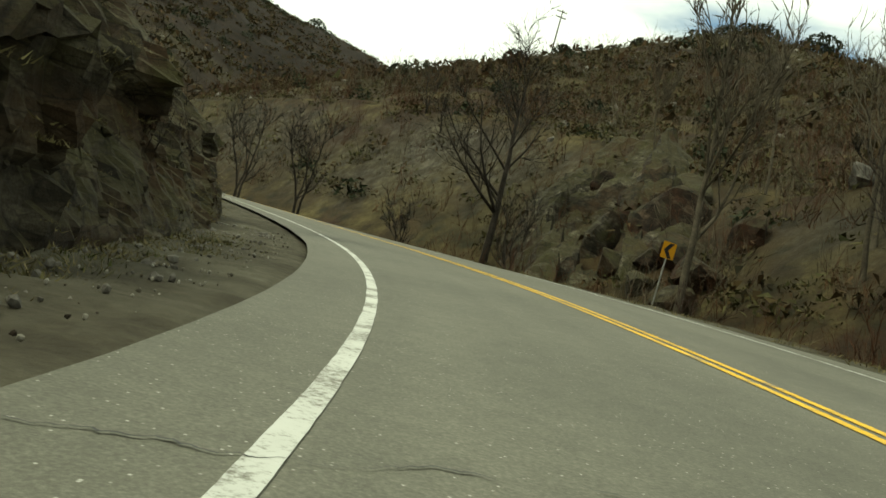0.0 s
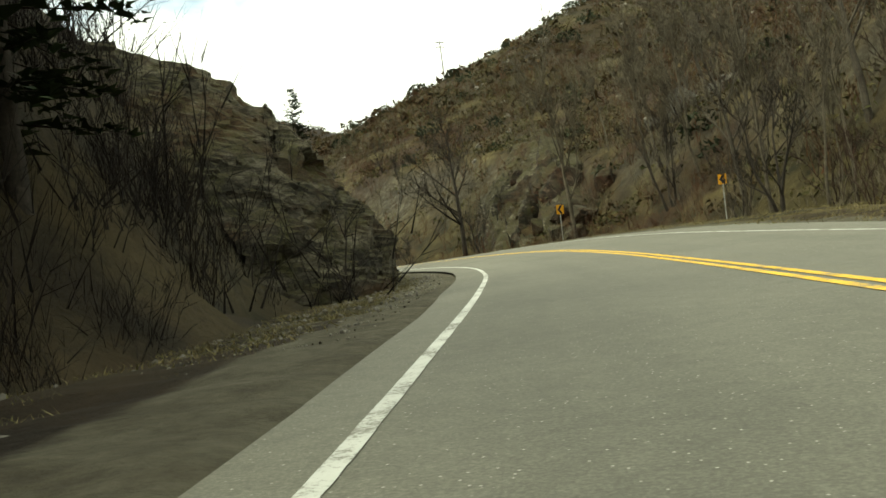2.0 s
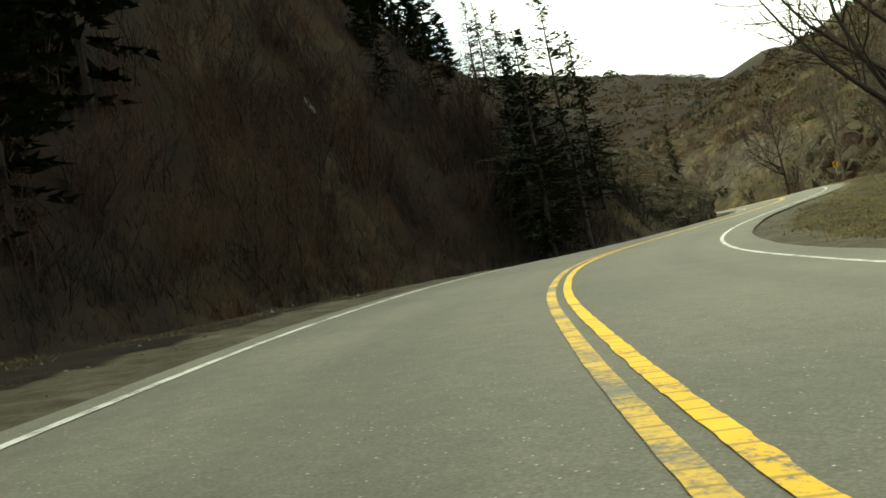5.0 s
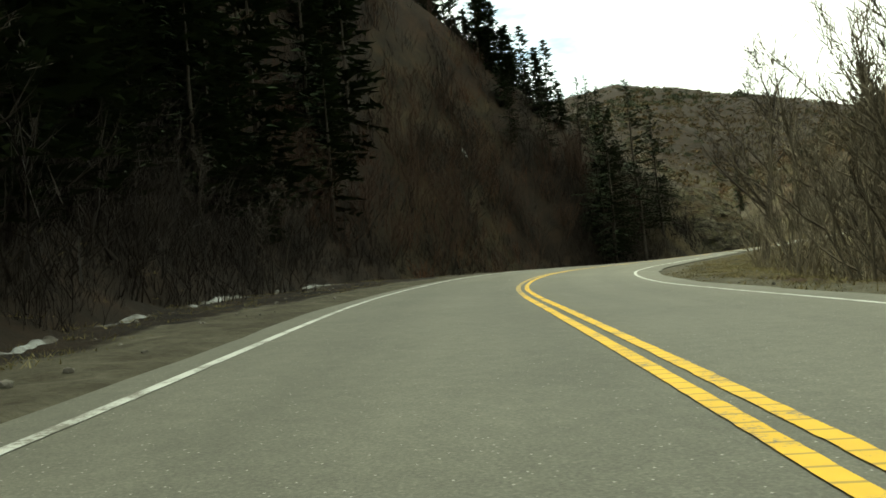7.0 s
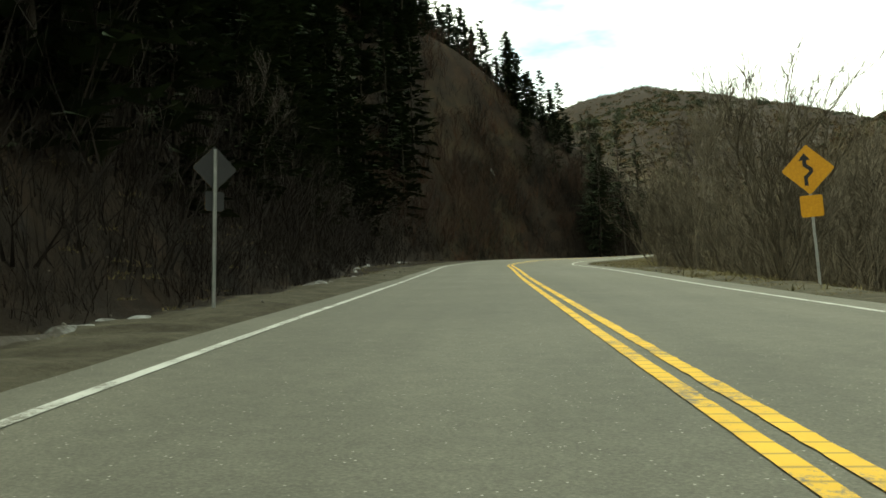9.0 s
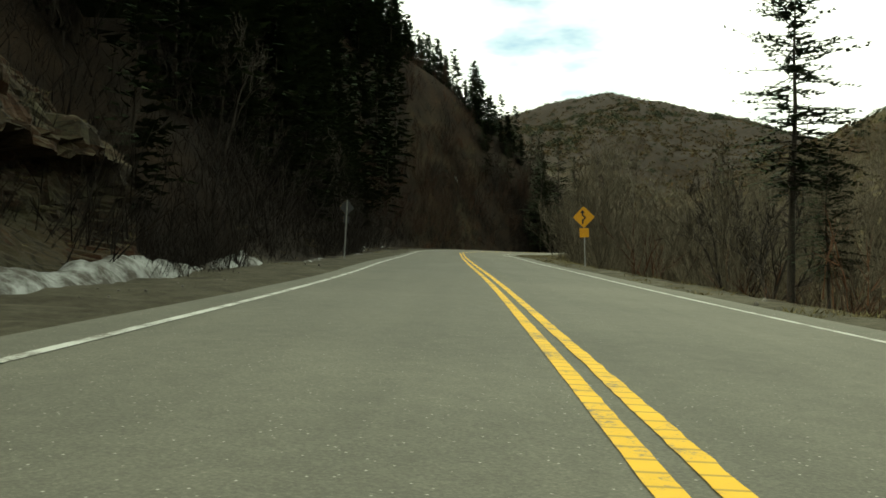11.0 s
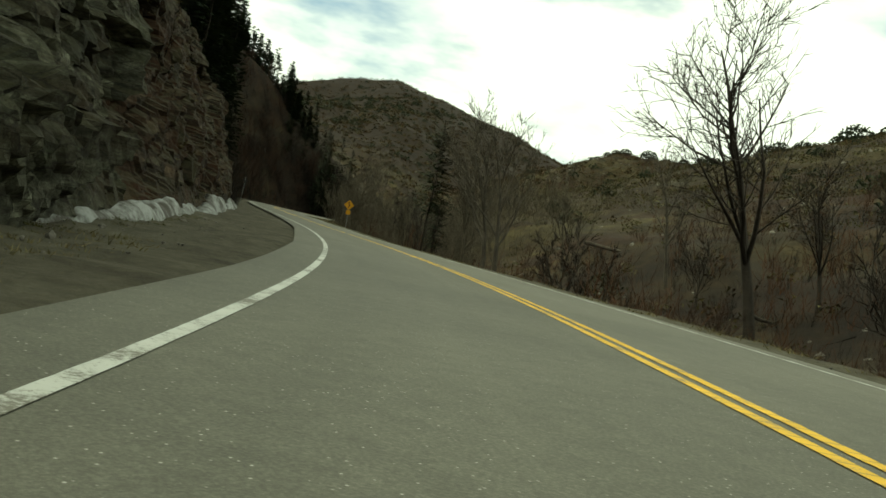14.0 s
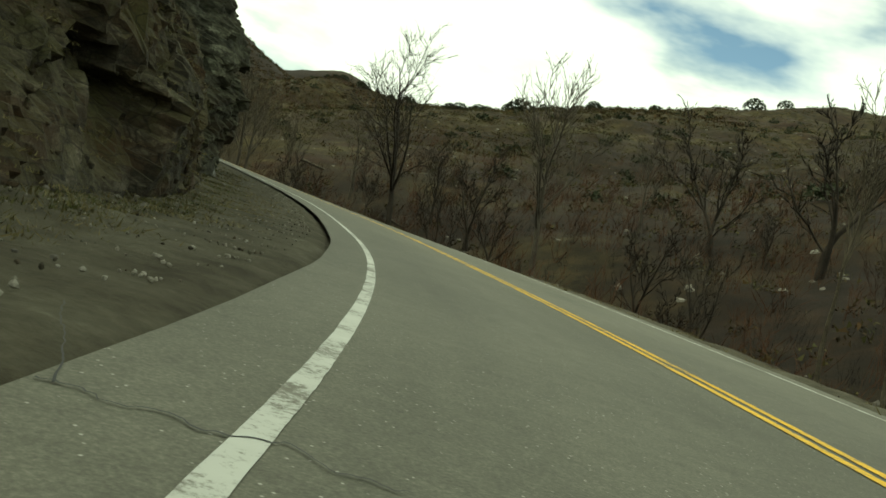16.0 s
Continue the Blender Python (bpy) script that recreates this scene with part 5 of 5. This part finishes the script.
def joined(name, models, suffix, spots, mat, label, category):
    s = np.array(spots)
    rows = np.c_[s[:, :2], terrain(s[:, 0], s[:, 1]) - 0.15, s[:, 2], np.arange(len(s)) * 2.4]
    return scatter(name, [RAW[m + suffix] for m in models], rows, mat, label, category)


joined("pine_woods", SLOPE_NAMES, "", WOODS, NEEDLES, "dense dark pine woods on the shaded slope", "woods")
joined("pine_woods_trunks", SLOPE_NAMES, "_trunk", WOODS, BARK, "dark trunks of the pine woods", "woods")
joined("willow_thicket", TREE_NAMES[6:8], "", THICKET, WILLOW_BARK, "pale grey leafless willow thicket inside the bend", "thicket")
joined("brown_thicket", TREE_NAMES[8:9] + TREE_NAMES[6:7], "", SCRUB, BROWN_BARK, "brown leafless thicket on the creek flat and slope", "thicket")
clumps = [leaf_proto(np.random.default_rng(120 + i), 34, 0.105, 0.8) for i in range(5)]
far_clumps = [leaf_proto(np.random.default_rng(130 + i), 14, 0.24, 0.8) for i in range(5)]
anywhere = lambda x, y, i, d: np.abs(d) > 30
scatter("hillside_bushes", clumps, np.vstack([spots_where(rng, 2100, (-85, 40, 0, 140), hill, 0.4, 1.3), spots_where(rng, 2000, (-40, 200, -60, 130), hill, 0.5, 1.6), spots_where(rng, 1300, (-90, 130, 30, 220), hill, 0.5, 1.5), spots_where(rng, 1000, (40, 260, -170, 60), hill, 0.8, 2.4), spots_where(rng, 1200, (-60, 90, -60, 100), hill, 0.8, 2.4)]), BUSH, "brown and dark olive bushes on the near hillsides", "bushes")
scatter("far_bushes", far_clumps, np.vstack([spots_where(rng, 4200, (-430, -60, 60, 520, 1), anywhere, 1.2, 3.4), spots_where(rng, 2200, (-260, 60, 130, 340), anywhere, 1.4, 3.6), spots_where(rng, 1500, (-90, 120, 20, 160), anywhere, 1.2, 2.8),
        spots_where(rng, 900, (-430, -100, 200, 420), anywhere, 2.0, 4.5)]), BUSH, "brown and dark olive bushes covering the far hillsides", "bushes")
round_junipers = [leaf_proto(np.random.default_rng(75 + i), 420, 0.09, 0.95) for i in range(4)]
CREST = np.array([(-26.0, 117.0, 1.8), (-56.7, 114.4, 2.0), (-47.0, 101.7, 1.6), (-38.2, 104.9, 1.2), (-3.7, 121.7, 1.9), (2.7, 123.0, 2.2), (-63.4, 115.0, 1.4), (-14.4, 119.8, 1.3), (-232.0, 372.4, 5.2), (-30.4, 111.5, 1.0), (55.0, 17.1, 2.6), (57.5, 41.6, 2.5), (52.0, 0.7, 1.9),
        (94.9, 70.6, 2.1), (123.9, 91.6, 4.0), (133.6, 99.3, 3.0), (79.2, 49.7, 2.5), (-15.5, 120.5, 3.2), (54.5, -0.6, 2.1), (61.6, 36.4, 4.2), (-28.4, 115.4, 1.7), (-23.6, 119.4, 2.4), (3.3, 122.4, 3.0)])
scatter("crest_junipers", round_junipers, np.c_[CREST[:, :2], sheet_z(CREST[:, 0], CREST[:, 1]) - 0.2, CREST[:, 2] * 1.5, np.arange(len(CREST))], DARK_LEAF, "round dark junipers along the crest of the ridge", "juniper")
tufts = [grass_proto(np.random.default_rng(80 + i), 40, 0.09) for i in range(5)]
scatter("grass_tufts", tufts, np.vstack([along(rng, 800, 48, 75, -7.5, -4.9, 0.5, 1.2, 0.02), along(rng, 800, 245, 292, -7.5, -4.9, 0.5, 1.2, 0.02), along(rng, 1120, 15, 80, 4.6, 10, 0.6, 1.5, 0.02),
        along(rng, 1440, 80, 125, 5.0, 11, 0.6, 1.4, 0.02), along(rng, 1920, 125, 292, 4.4, 10, 0.6, 1.5, 0.02), along(rng, 640, 75, 205, -10, -5.5, 0.5, 1.2, 0.02)]), DRY_GRASS, "dry olive and straw grass tufts on the verges", "grass")

# ---- stones and boulders ----


def stone_proto(rng, fine=3):
    bm = bmesh.new()
    bmesh.ops.create_icosphere(bm, subdivisions=fine, radius=0.5)
    ax = rng.uniform(0.6, 1.3, 3)
    cuts = rng.normal(0, 1, (16, 3))
    cuts /= np.linalg.norm(cuts, axis=1)[:, None]
    lim = rng.uniform(0.26, 0.42, 16)
    for vt in bm.verts:
        p = np.array(vt.co)
        for c, l in zip(cuts, lim):
            e = p @ c - l
            if e > 0:
                p = p - c * e
        vt.co = Vector(p * ax + rng.normal(0, 0.006, 3))
    v = np.array([tuple(q.co) for q in bm.verts])
    bmesh.ops.triangulate(bm, faces=bm.faces[:])
    f = np.array([[q.index for q in fc.verts] for fc in bm.faces])
    bm.free()
    return v, f


stones = [stone_proto(np.random.default_rng(90 + i), 1) for i in range(6)]
scatter("loose_stones", stones, np.vstack([along(rng, 700, 44, 75, -7.0, -4.5, 0.03, 0.13, 0.0), along(rng, 160, 44, 70, -6.6, -5.4, 0.08, 0.2, 0.02), along(rng, 700, 205, 292, -7.0, -4.7, 0.02, 0.07, 0.0),
        along(rng, 160, 236, 292, -7.4, -5.9, 0.08, 0.24, 0.02), along(rng, 300, 75, 205, -9, -4.4, 0.03, 0.12, 0.0), along(rng, 500, 200, 290, 9, 26, 0.2, 0.8, 0.1), along(rng, 150, 120, 290, 4.3, 9, 0.04, 0.2, 0.0)]), STONE, "loose grey-brown stones and gravel by the road", "stones")
scatter("hillside_stones", stones, np.vstack([spots_where(rng, 900, (-60, 120, 40, 200), hill, 0.4, 1.5, 0.2), spots_where(rng, 900, (40, 220, -150, 40), hill, 0.3, 1.2, 0.15)]), STONE, "scattered grey stones on the hillside", "stones")


def on_face(rng, name, n, low, high, smin, smax):
    """Spots on the lower or upper part of a rock face."""
    p = FACES[name]
    a, b = rng.integers(8, p.shape[0] - 8, n), (p.shape[1] * rng.uniform(low, high, n)).astype(int)
    q = p[a, b]
    return np.c_[q, rng.uniform(smin, 1, n) ** 2 * smax, rng.uniform(0, 6.28, n)]


scatter("rubble_on_rock", stones, np.vstack([on_face(rng, "rock_face_last_bend", 1500, 0.03, 0.6, 0.3, 0.26), on_face(rng, "rock_face_first_bend", 900, 0.03, 0.8, 0.3, 0.26), on_face(rng, "rock_face_snowy", 900, 0.03, 0.8, 0.3, 0.3)]), GREY_ROCK, "angular broken stones lodged on the rock faces", "stones")
scatter("grass_on_rock", tufts, np.vstack([on_face(rng, "rock_face_last_bend", 700, 0.02, 0.35, 0.6, 0.9), on_face(rng, "rock_face_first_bend", 400, 0.02, 0.5, 0.6, 0.8), on_face(rng, "rock_face_snowy", 300, 0.02, 0.5, 0.6, 0.9)]), DRY_GRASS, "dry grass growing on ledges of the rock", "grass")
scatter("brush_on_rock", brushes, np.vstack([on_face(rng, "rock_face_last_bend", 60, 0.2, 0.95, 0.5, 0.9), on_face(rng, "rock_face_first_bend", 70, 0.12, 0.95, 0.5, 0.6), on_face(rng, "rock_face_snowy", 70, 0.2, 0.95, 0.5, 0.9)]), SHADED_TWIG, "dark leafless shrubs rooted in the rock", "brush")
scatter("green_grass", tufts, np.vstack([along(rng, 1500, 252, 292, -7.6, -5.7, 0.4, 1.0, 0.02), along(rng, 300, 236, 256, -7.6, -6.4, 0.4, 0.9, 0.02), along(rng, 500, 44, 72, -6.6, -4.8, 0.3, 0.8, 0.02)]), GREEN_GRASS, "short yellow-green grass at the foot of the rock", "grass")
scatter("shoulder_gravel", stones, np.vstack([along(rng, 3000, 250, 292, -6.8, -4.15, 0.015, 0.055, 0.0), along(rng, 1600, 44, 76, -6.4, -4.2, 0.012, 0.045, 0.0)]), LEAF_LITTER, "brown leaf litter and gravel on the shoulder", "gravel")


def boulder(x, y, z, size, seed, mat, label):
    r = np.random.default_rng(seed)
    v, f = stone_proto(r)
    ob = mesh_object("boulder", v * np.array(size), f, mat, smooth=False)
    ob.matrix_basis = pose(x, y, z, *r.uniform(-20, 20, 2), r.uniform(0, 360))
    return tagged(ob, label, "boulder", "boulders behind the road sign")


ba, bb, bn = np.array([-21.3, 21.5]), np.array([-30.0, 36.4]), np.array([0.86, 0.51])
spots = [(u, w, 1.6 + 1.5 * w / 4.0, sz) for u, w, sz in ((0.04, 0.3, 2.4), (0.12, 1.6, 3.4), (0.26, 0.4, 2.2), (0.30, 2.4, 3.8), (0.45, 0.5, 2.6), (0.50, 3.0, 3.6), (0.62, 0.8, 3.0), (0.70, 2.6, 3.4), (0.84, 0.2, 2.2), (0.90, 2.2, 2.8), (1.02, 1.0, 2.0), (0.20, 4.2, 3.0), (0.58, 4.6, 3.2), (0.38, 1.6, 2.4))]
for i, (u, w, dz, size) in enumerate(spots):
    r = np.random.default_rng(400 + i)
    x, y = (float(q) for q in ba + (bb - ba) * u + bn * w)
    boulder(x, y, float(ground_z(x, y)[0]) + 0.12 * size, 0.95 * size * r.uniform(0.7, 1.2, 3), 200 + i, (GREY_ROCK, RED_ROCK)[i % 2], "large angular grey-brown boulder at the foot of the hill")
for i in range(7):                       # pale slabs further along the bend
    r = np.random.default_rng(430 + i)
    x, y = -12.0 + r.uniform(-4, 4), 24.7 + r.uniform(-4, 4)
    boulder(x, y, float(ground_z(x, y)[0]) + 0.2, r.uniform(1.6, 3.2, 3), 240 + i, ROCK_STONE, "pale grey rock slab on the brushy hillside")

# ---- old snow ----


def snow_bank(name, i0, i1, off, width, height, seed, label):
    n, m = int((i1 - i0) * 7), 18
    kk = np.linspace(FIRST + i0, FIRST + i1, n)
    c = np.stack([np.interp(kk, np.arange(NALL), CL[:, i]) for i in range(2)], 1)
    nr = np.stack([np.interp(kk, np.arange(NALL), NOR[:, i]) for i in range(2)], 1)
    u = np.linspace(-0.5, 0.5, m)
    U, K = np.meshgrid(u, kk)
    prof = np.clip(1 - (2 * np.abs(U)) ** 2.2, 0, 1)
    env = np.clip(np.minimum(K - kk[0], kk[-1] - K) / 1.5, 0, 1) * np.clip(0.75 + 0.9 * vnoise(K, K * 0, 4.0, seed, 3), 0.25, 1.1)
    wd = width * (0.7 + 0.5 * vnoise(K, K * 0 + 9, 5.0, seed + 4, 3))
    xy = c[:, None] - nr[:, None] * (np.interp(kk - FIRST, *FOOT.T)[:, None] + off + U * wd)[..., None]
    z = terrain(xy[..., 0], xy[..., 1]).reshape(U.shape)
    zl = np.minimum(z, (np.interp(kk, np.arange(NALL), CL[:, 2]) - np.interp(kk, np.arange(NALL), BANK) * 6)[:, None] + (0.12 if height > 0.45 else 0.18))
    lump = vnoise(K * 1.05, U * wd, 0.9, seed + 8, 4, 0.55) * 0.16 + cells(K * 1.05, U * wd, 0.3, seed + 9) * 0.025
    thin = height < 0.3
    if thin:                             # patches with gaps between
        env = env * np.clip(3 * vnoise(K, K * 0 + 3, 3.0, seed + 6, 3) + 0.6, 0, 1)
    z = zl - (0.05 if thin else 0.14) + prof * env * (height + lump * min(1, height / 0.4)) + 0.05 * height * vnoise(K * 1.05, U * wd, 0.35, seed + 8, 3)
    ob = mesh_object(name, np.concatenate([xy, z[..., None]], 2).reshape(-1, 3), grid_faces(n, m), SNOW)
    return tagged(ob, label, "snow", "old snow along the road")


snow_bank("snow_bank", 203, 233, 0.0, 1.4, 0.6, 1, "dirty white ploughed snow bank at the foot of the rock")
snow_bank("snow_bank", 232, 257, 0.2, 1.2, 0.5, 2, "dirty grey ploughed snow bank at the foot of the rock")
snow_bank("snow_bank", 84, 131, -1.2, 0.5, 0.12, 3, "thin dirty strip of old snow beside the ditch")
snow_bank("snow_bank", 130, 169, -0.8, 0.5, 0.12, 4, "thin dirty strip of old snow beside the ditch")
snow_bank("snow_bank", 168, 202, -0.8, 0.5, 0.12, 5, "thin dirty strip of old snow beside the ditch")

def snow_patch(x, y, w, d, seed):
    u = np.linspace(-1, 1, 15)
    X, Y = np.meshgrid(u, u, indexing="ij")
    px, py = x + X * w / 2, y + Y * d / 2
    z = terrain(px, py).reshape(X.shape) + 0.22 - 0.5 * (X ** 2 + Y ** 2) + 0.15 * vnoise(X * 3, Y * 3, 1.0, seed, 3)
    ob = mesh_object("snow_patch", np.stack([px, py, z], 2).reshape(-1, 3), grid_faces(15, 15)[:, ::-1], SNOW)
    return tagged(ob, "small patch of old snow on the brown slope", "snow", "snow patches on the scar")


for i, (x, y, w, d) in enumerate([(-48.0, -36.5, 2.0, 1.5), (-46.3, -34.6, 1.4, 1.1), (-49.7, -38.7, 1.4, 1.1), (-42.1, -40.5, 1.1, 0.9), (-27.0, -49.0, 0.9, 0.7)]):
    snow_patch(x, y, w, d, 50 + i)


def fallen_log(x, y, length, r, turn, dip, seed):
    q = np.random.default_rng(seed)
    s = np.linspace(-length / 2, length / 2, 9)
    wob = np.cumsum(q.normal(0, 0.05, (9, 2)), 0)
    rad = np.linspace(r, r * 0.55, 9)
    segs = [(s[j], *wob[j], s[j + 1], *wob[j + 1], rad[j], rad[j + 1]) for j in range(8)]
    for j in range(2, 8):
        d = q.normal(0, 0.5, 3) * length * 0.12
        segs.append((s[j], *wob[j], s[j] + abs(d[0]), wob[j][0] + d[1], wob[j][1] + abs(d[2]), rad[j] * 0.4, rad[j] * 0.15))
    ob = mesh_object("fallen_log", *tubes(segs, 7), PALE_BARK)
    ob.matrix_basis = pose(x, y, float(ground_z(x, y)[0]) + r * 0.7, 0, dip, turn)
    return tagged(ob, "pale weathered fallen log with broken limbs near the creek", "log", "fallen logs")


for i, (x, y, ln, r, turn, dip) in enumerate([(61.4, -89.4, 7, 0.22, 20, 3), (96.7, -146.7, 5, 0.16, 70, -8), (106.0, -160.1, 5.5, 0.16, 120, 6), (114.5, -163.4, 6, 0.18, 35, -4), (89.0, -126.2, 6, 0.18, 150, 4), (82.3, -115.0, 5, 0.15, 60, 3)]):
    fallen_log(x, y, ln, r, turn, dip, 300 + i)

# ---- signs and poles ----


def plate(bm, w, h, depth=0.006, radius=0.04):
    pts = []
    for cx, cz, a0 in ((w / 2 - radius, h / 2 - radius, 0), (-w / 2 + radius, h / 2 - radius, 90), (-w / 2 + radius, -h / 2 + radius, 180), (w / 2 - radius, -h / 2 + radius, 270)):
        for s in range(4):
            a = radians(a0 + s * 30)
            pts.append((cx + radius * math.cos(a), 0, cz + radius * math.sin(a)))
    f = bm.faces.new([bm.verts.new(p) for p in pts])
    r = bmesh.ops.extrude_face_region(bm, geom=[f])
    bmesh.ops.translate(bm, vec=(0, depth, 0), verts=[g for g in r["geom"] if isinstance(g, bmesh.types.BMVert)])
    bmesh.ops.recalc_face_normals(bm, faces=bm.faces)


def flat_shape(bm, pts, y0, depth=0.003):
    f = bm.faces.new([bm.verts.new((x, y0, z)) for x, z in pts])
    r = bmesh.ops.extrude_face_region(bm, geom=[f])
    bmesh.ops.translate(bm, vec=(0, depth, 0), verts=[g for g in r["geom"] if isinstance(g, bmesh.types.BMVert)])
    bmesh.ops.recalc_face_normals(bm, faces=bm.faces)


def post(bm, z0, z1, w=0.05):
    """A U-channel steel post."""
    for x0, x1, y0, y1 in ((-w / 2, w / 2, 0.012, 0.018), (-w / 2, -w / 2 + 0.006, 0.018, 0.045), (w / 2 - 0.006, w / 2, 0.018, 0.045)):
        m = Matrix.Translation(((x0 + x1) / 2, (y0 + y1) / 2, (z0 + z1) / 2)) @ Matrix.Diagonal((x1 - x0, y1 - y0, z1 - z0, 1))
        bmesh.ops.create_cube(bm, size=1.0, matrix=m)


def chevron_sign(x, y, top, face, size, label):
    g = float(ground_z(x, y)[0])
    height = top - g
    ob = thing("chevron_sign", pose(x, y, g, 0, 2, face + 15), label, "road sign", "chevron signs on the bend")
    bm = bmesh.new()
    post(bm, -0.4, height + size / 2)
    part("post", bm, STEEL, ob, "galvanised steel post")
    bm = bmesh.new()
    plate(bm, size * 0.84, size)
    pl = part("plate", bm, SIGN_YELLOW, ob)
    pl.location.z = height
    bm = bmesh.new()
    flat_shape(bm, [(px * size, pz * size) for px, pz in [(0.28, 0.45), (0.02, 0.45), (-0.30, 0.0), (0.02, -0.45), (0.28, -0.45), (-0.02, 0.0)]], -0.004)
    part("arrow", bm, SIGN_BLACK, pl, "black chevron pointing along the bend")
    return ob


chevron_sign(-22.1, 20.2, 9.1, 12, 0.60, "yellow chevron sign with black arrow on a steel post")
chevron_sign(-12.5, 5.5, 8.0, -35, 0.46, "yellow chevron sign with black arrow on a steel post")


def warning_sign(x, y, turn, centre, size, label):
    g = float(ground_z(x, y)[0])
    ob = thing("warning_sign", pose(x, y, g, 0, -2, turn), label, "road sign", "winding-road signs")
    bm = bmesh.new()
    post(bm, -0.4, centre - g + size * 0.6)
    part("post", bm, STEEL, ob, "galvanised steel post")
    bm = bmesh.new()
    plate(bm, size, size)
    bmesh.ops.rotate(bm, cent=(0, 0, 0), matrix=Matrix.Rotation(radians(45), 3, 'Y'), verts=bm.verts)
    dp = part("diamond_plate", bm, SIGN_YELLOW, ob)
    dp.location.z = centre - g
    bm = bmesh.new()
    plate(bm, size, size)
    bmesh.ops.rotate(bm, cent=(0, 0, 0), matrix=Matrix.Rotation(radians(45), 3, 'Y'), verts=bm.verts)
    back = part("back_sheet", bm, SIGN_BACK, dp, "dull grey aluminium back")
    back.location.y = 0.007
    bm = bmesh.new()
    k = size / 0.76
    flat_shape(bm, [(px * k, pz * k) for px, pz in [(-0.10, -0.34), (-0.02, -0.34), (-0.02, -0.18), (0.10, -0.06), (0.10, 0.02), (-0.02, 0.12), (-0.02, 0.20), (0.06, 0.20), (-0.06, 0.36), (-0.18, 0.20), (-0.10, 0.20), (-0.10, 0.08), (0.02, -0.02), (0.02, -0.04), (-0.10, -0.14)]], -0.004)
    part("winding_arrow", bm, SIGN_BLACK, dp, "black winding arrow")
    bm = bmesh.new()
    plate(bm, size * 0.6, size * 0.6)
    ap = part("advisory_plate", bm, SIGN_YELLOW, ob, "small square yellow plate")
    ap.location.z = centre - g - size * 1.02
    bm = bmesh.new()
    plate(bm, size * 0.6, size * 0.6)
    back = part("back_sheet", bm, SIGN_BACK, ap, "dull grey aluminium back")
    back.location.y = 0.007
    return ob


warning_sign(37.7, -102.6, 40, 0.0, 0.72, "yellow diamond winding-road sign with a smaller plate below")
warning_sign(33.7, -113.6, 262, -0.2, 0.5, "small road sign seen from its dull dark back beside the ditch")


def power_pole(x, y, turn):
    g = float(ground_z(x, y)[0])
    ob = thing("power_pole", pose(x, y, g, 0, 0, turn), "wooden power pole with two crossarms on the ridge", "power pole")
    mesh_object("mast", *tubes([(0, 0, -1, 0, 0, 4, .12, .10), (0, 0, 4, 0, 0, 7, .10, .08)], 8), POLE_WOOD, ob)
    for z in (6.7, 5.9):
        bm = bmesh.new()
        bmesh.ops.create_cube(bm, size=1.0, matrix=Matrix.Translation((0, 0.14, z)) @ Matrix.Diagonal((1.6, 0.10, 0.12, 1)))
        arm = part("crossarm", bm, POLE_WOOD, ob)
        for xx in (-0.72, -0.3, 0.3, 0.72):
            mesh_object("insulator", *tubes([(xx, 0.14, z + 0.06, xx, 0.14, z + 0.22, .05, .035)], 6), STEEL, arm)
    return ob


power_pole(-50.4, 109.1, 35)

# ---- cracks in the asphalt ----


def crack(i, o0, o1, skew, seed, width=0.013):
    """A thin tar-dark crack across the lane."""
    n = 320
    o = np.linspace(o0, o1, n)
    s = i + skew * (o - o0) / (o1 - o0) + 0.36 * vnoise(o * 1.0, o * 0 + seed, 1.6, seed, 7, 0.68)
    k = FIRST + s
    c = np.stack([np.interp(k, np.arange(NALL), CL[:, q]) for q in range(3)], 1)
    nr = np.stack([np.interp(k, np.arange(NALL), NOR[:, q]) for q in range(2)], 1)
    tn = np.stack([np.interp(k, np.arange(NALL), TAN[:, q]) for q in range(2)], 1)
    w = width * np.clip(0.75 + 1.8 * vnoise(o, o * 0 + 3, 0.3, seed + 5, 4), 0.02, 2.2)
    p = c[:, :2] + nr * o[:, None]
    z = c[:, 2] + 0.0375 - 0.0016 * o ** 2 + np.interp(k, np.arange(NALL), BANK) * o
    v = np.stack([np.c_[p - tn * w[:, None] / 2, z], np.c_[p + tn * w[:, None] / 2, z]], 1).reshape(-1, 3)
    ob = mesh_object("crack", v, grid_faces(n, 2), TAR)
    return tagged(ob, "dark tar-filled crack across the road", "crack", "cracks in the road", "structure")

for i, o0, o1, sk, sd in [(58.9, -4.3, 3.0, -1.4, 1), (60.6, -4.2, 3.3, -0.8, 2), (70.3, -4.1, 1.6, -1.9, 3), (112.0, -2.6, 3.2, -1.2, 4), (175.3, -3.4, -0.2, 0.3, 5), (174.6, 0.6, 3.2, 0.3, 16), (180.3, -3.0, 0.4, 0.6, 22), (195.0, -3.3, -0.6, 0.2, 6),
                          (212.5, -3.4, 3.0, 1.0, 7), (226.0, -3.4, 0.5, 1.2, 8), (255.0, -2.9, -1.4, 0.2, 9), (235.3, -3.4, -1.2, 0.1, 17), (256.0, -2.0, 1.8, 0.8, 10), (269.2, -4.2, 0.6, -0.3, 11), (262.2, -4.1, 0.4, -1.0, 21), (239.3, -3.4, -0.6, 0.6, 18), (224.0, 0.5, 3.0, 0.4, 19), (277.1, -4.1, -3.65, 0.9, 12), (277.9, -3.7, 1.0, 0.1, 15), (278.4, -4.3, -3.75, -0.35, 13), (277.7, -4.4, -3.8, 0.2, 14)]:
    crack(i, o0, o1, sk, sd)
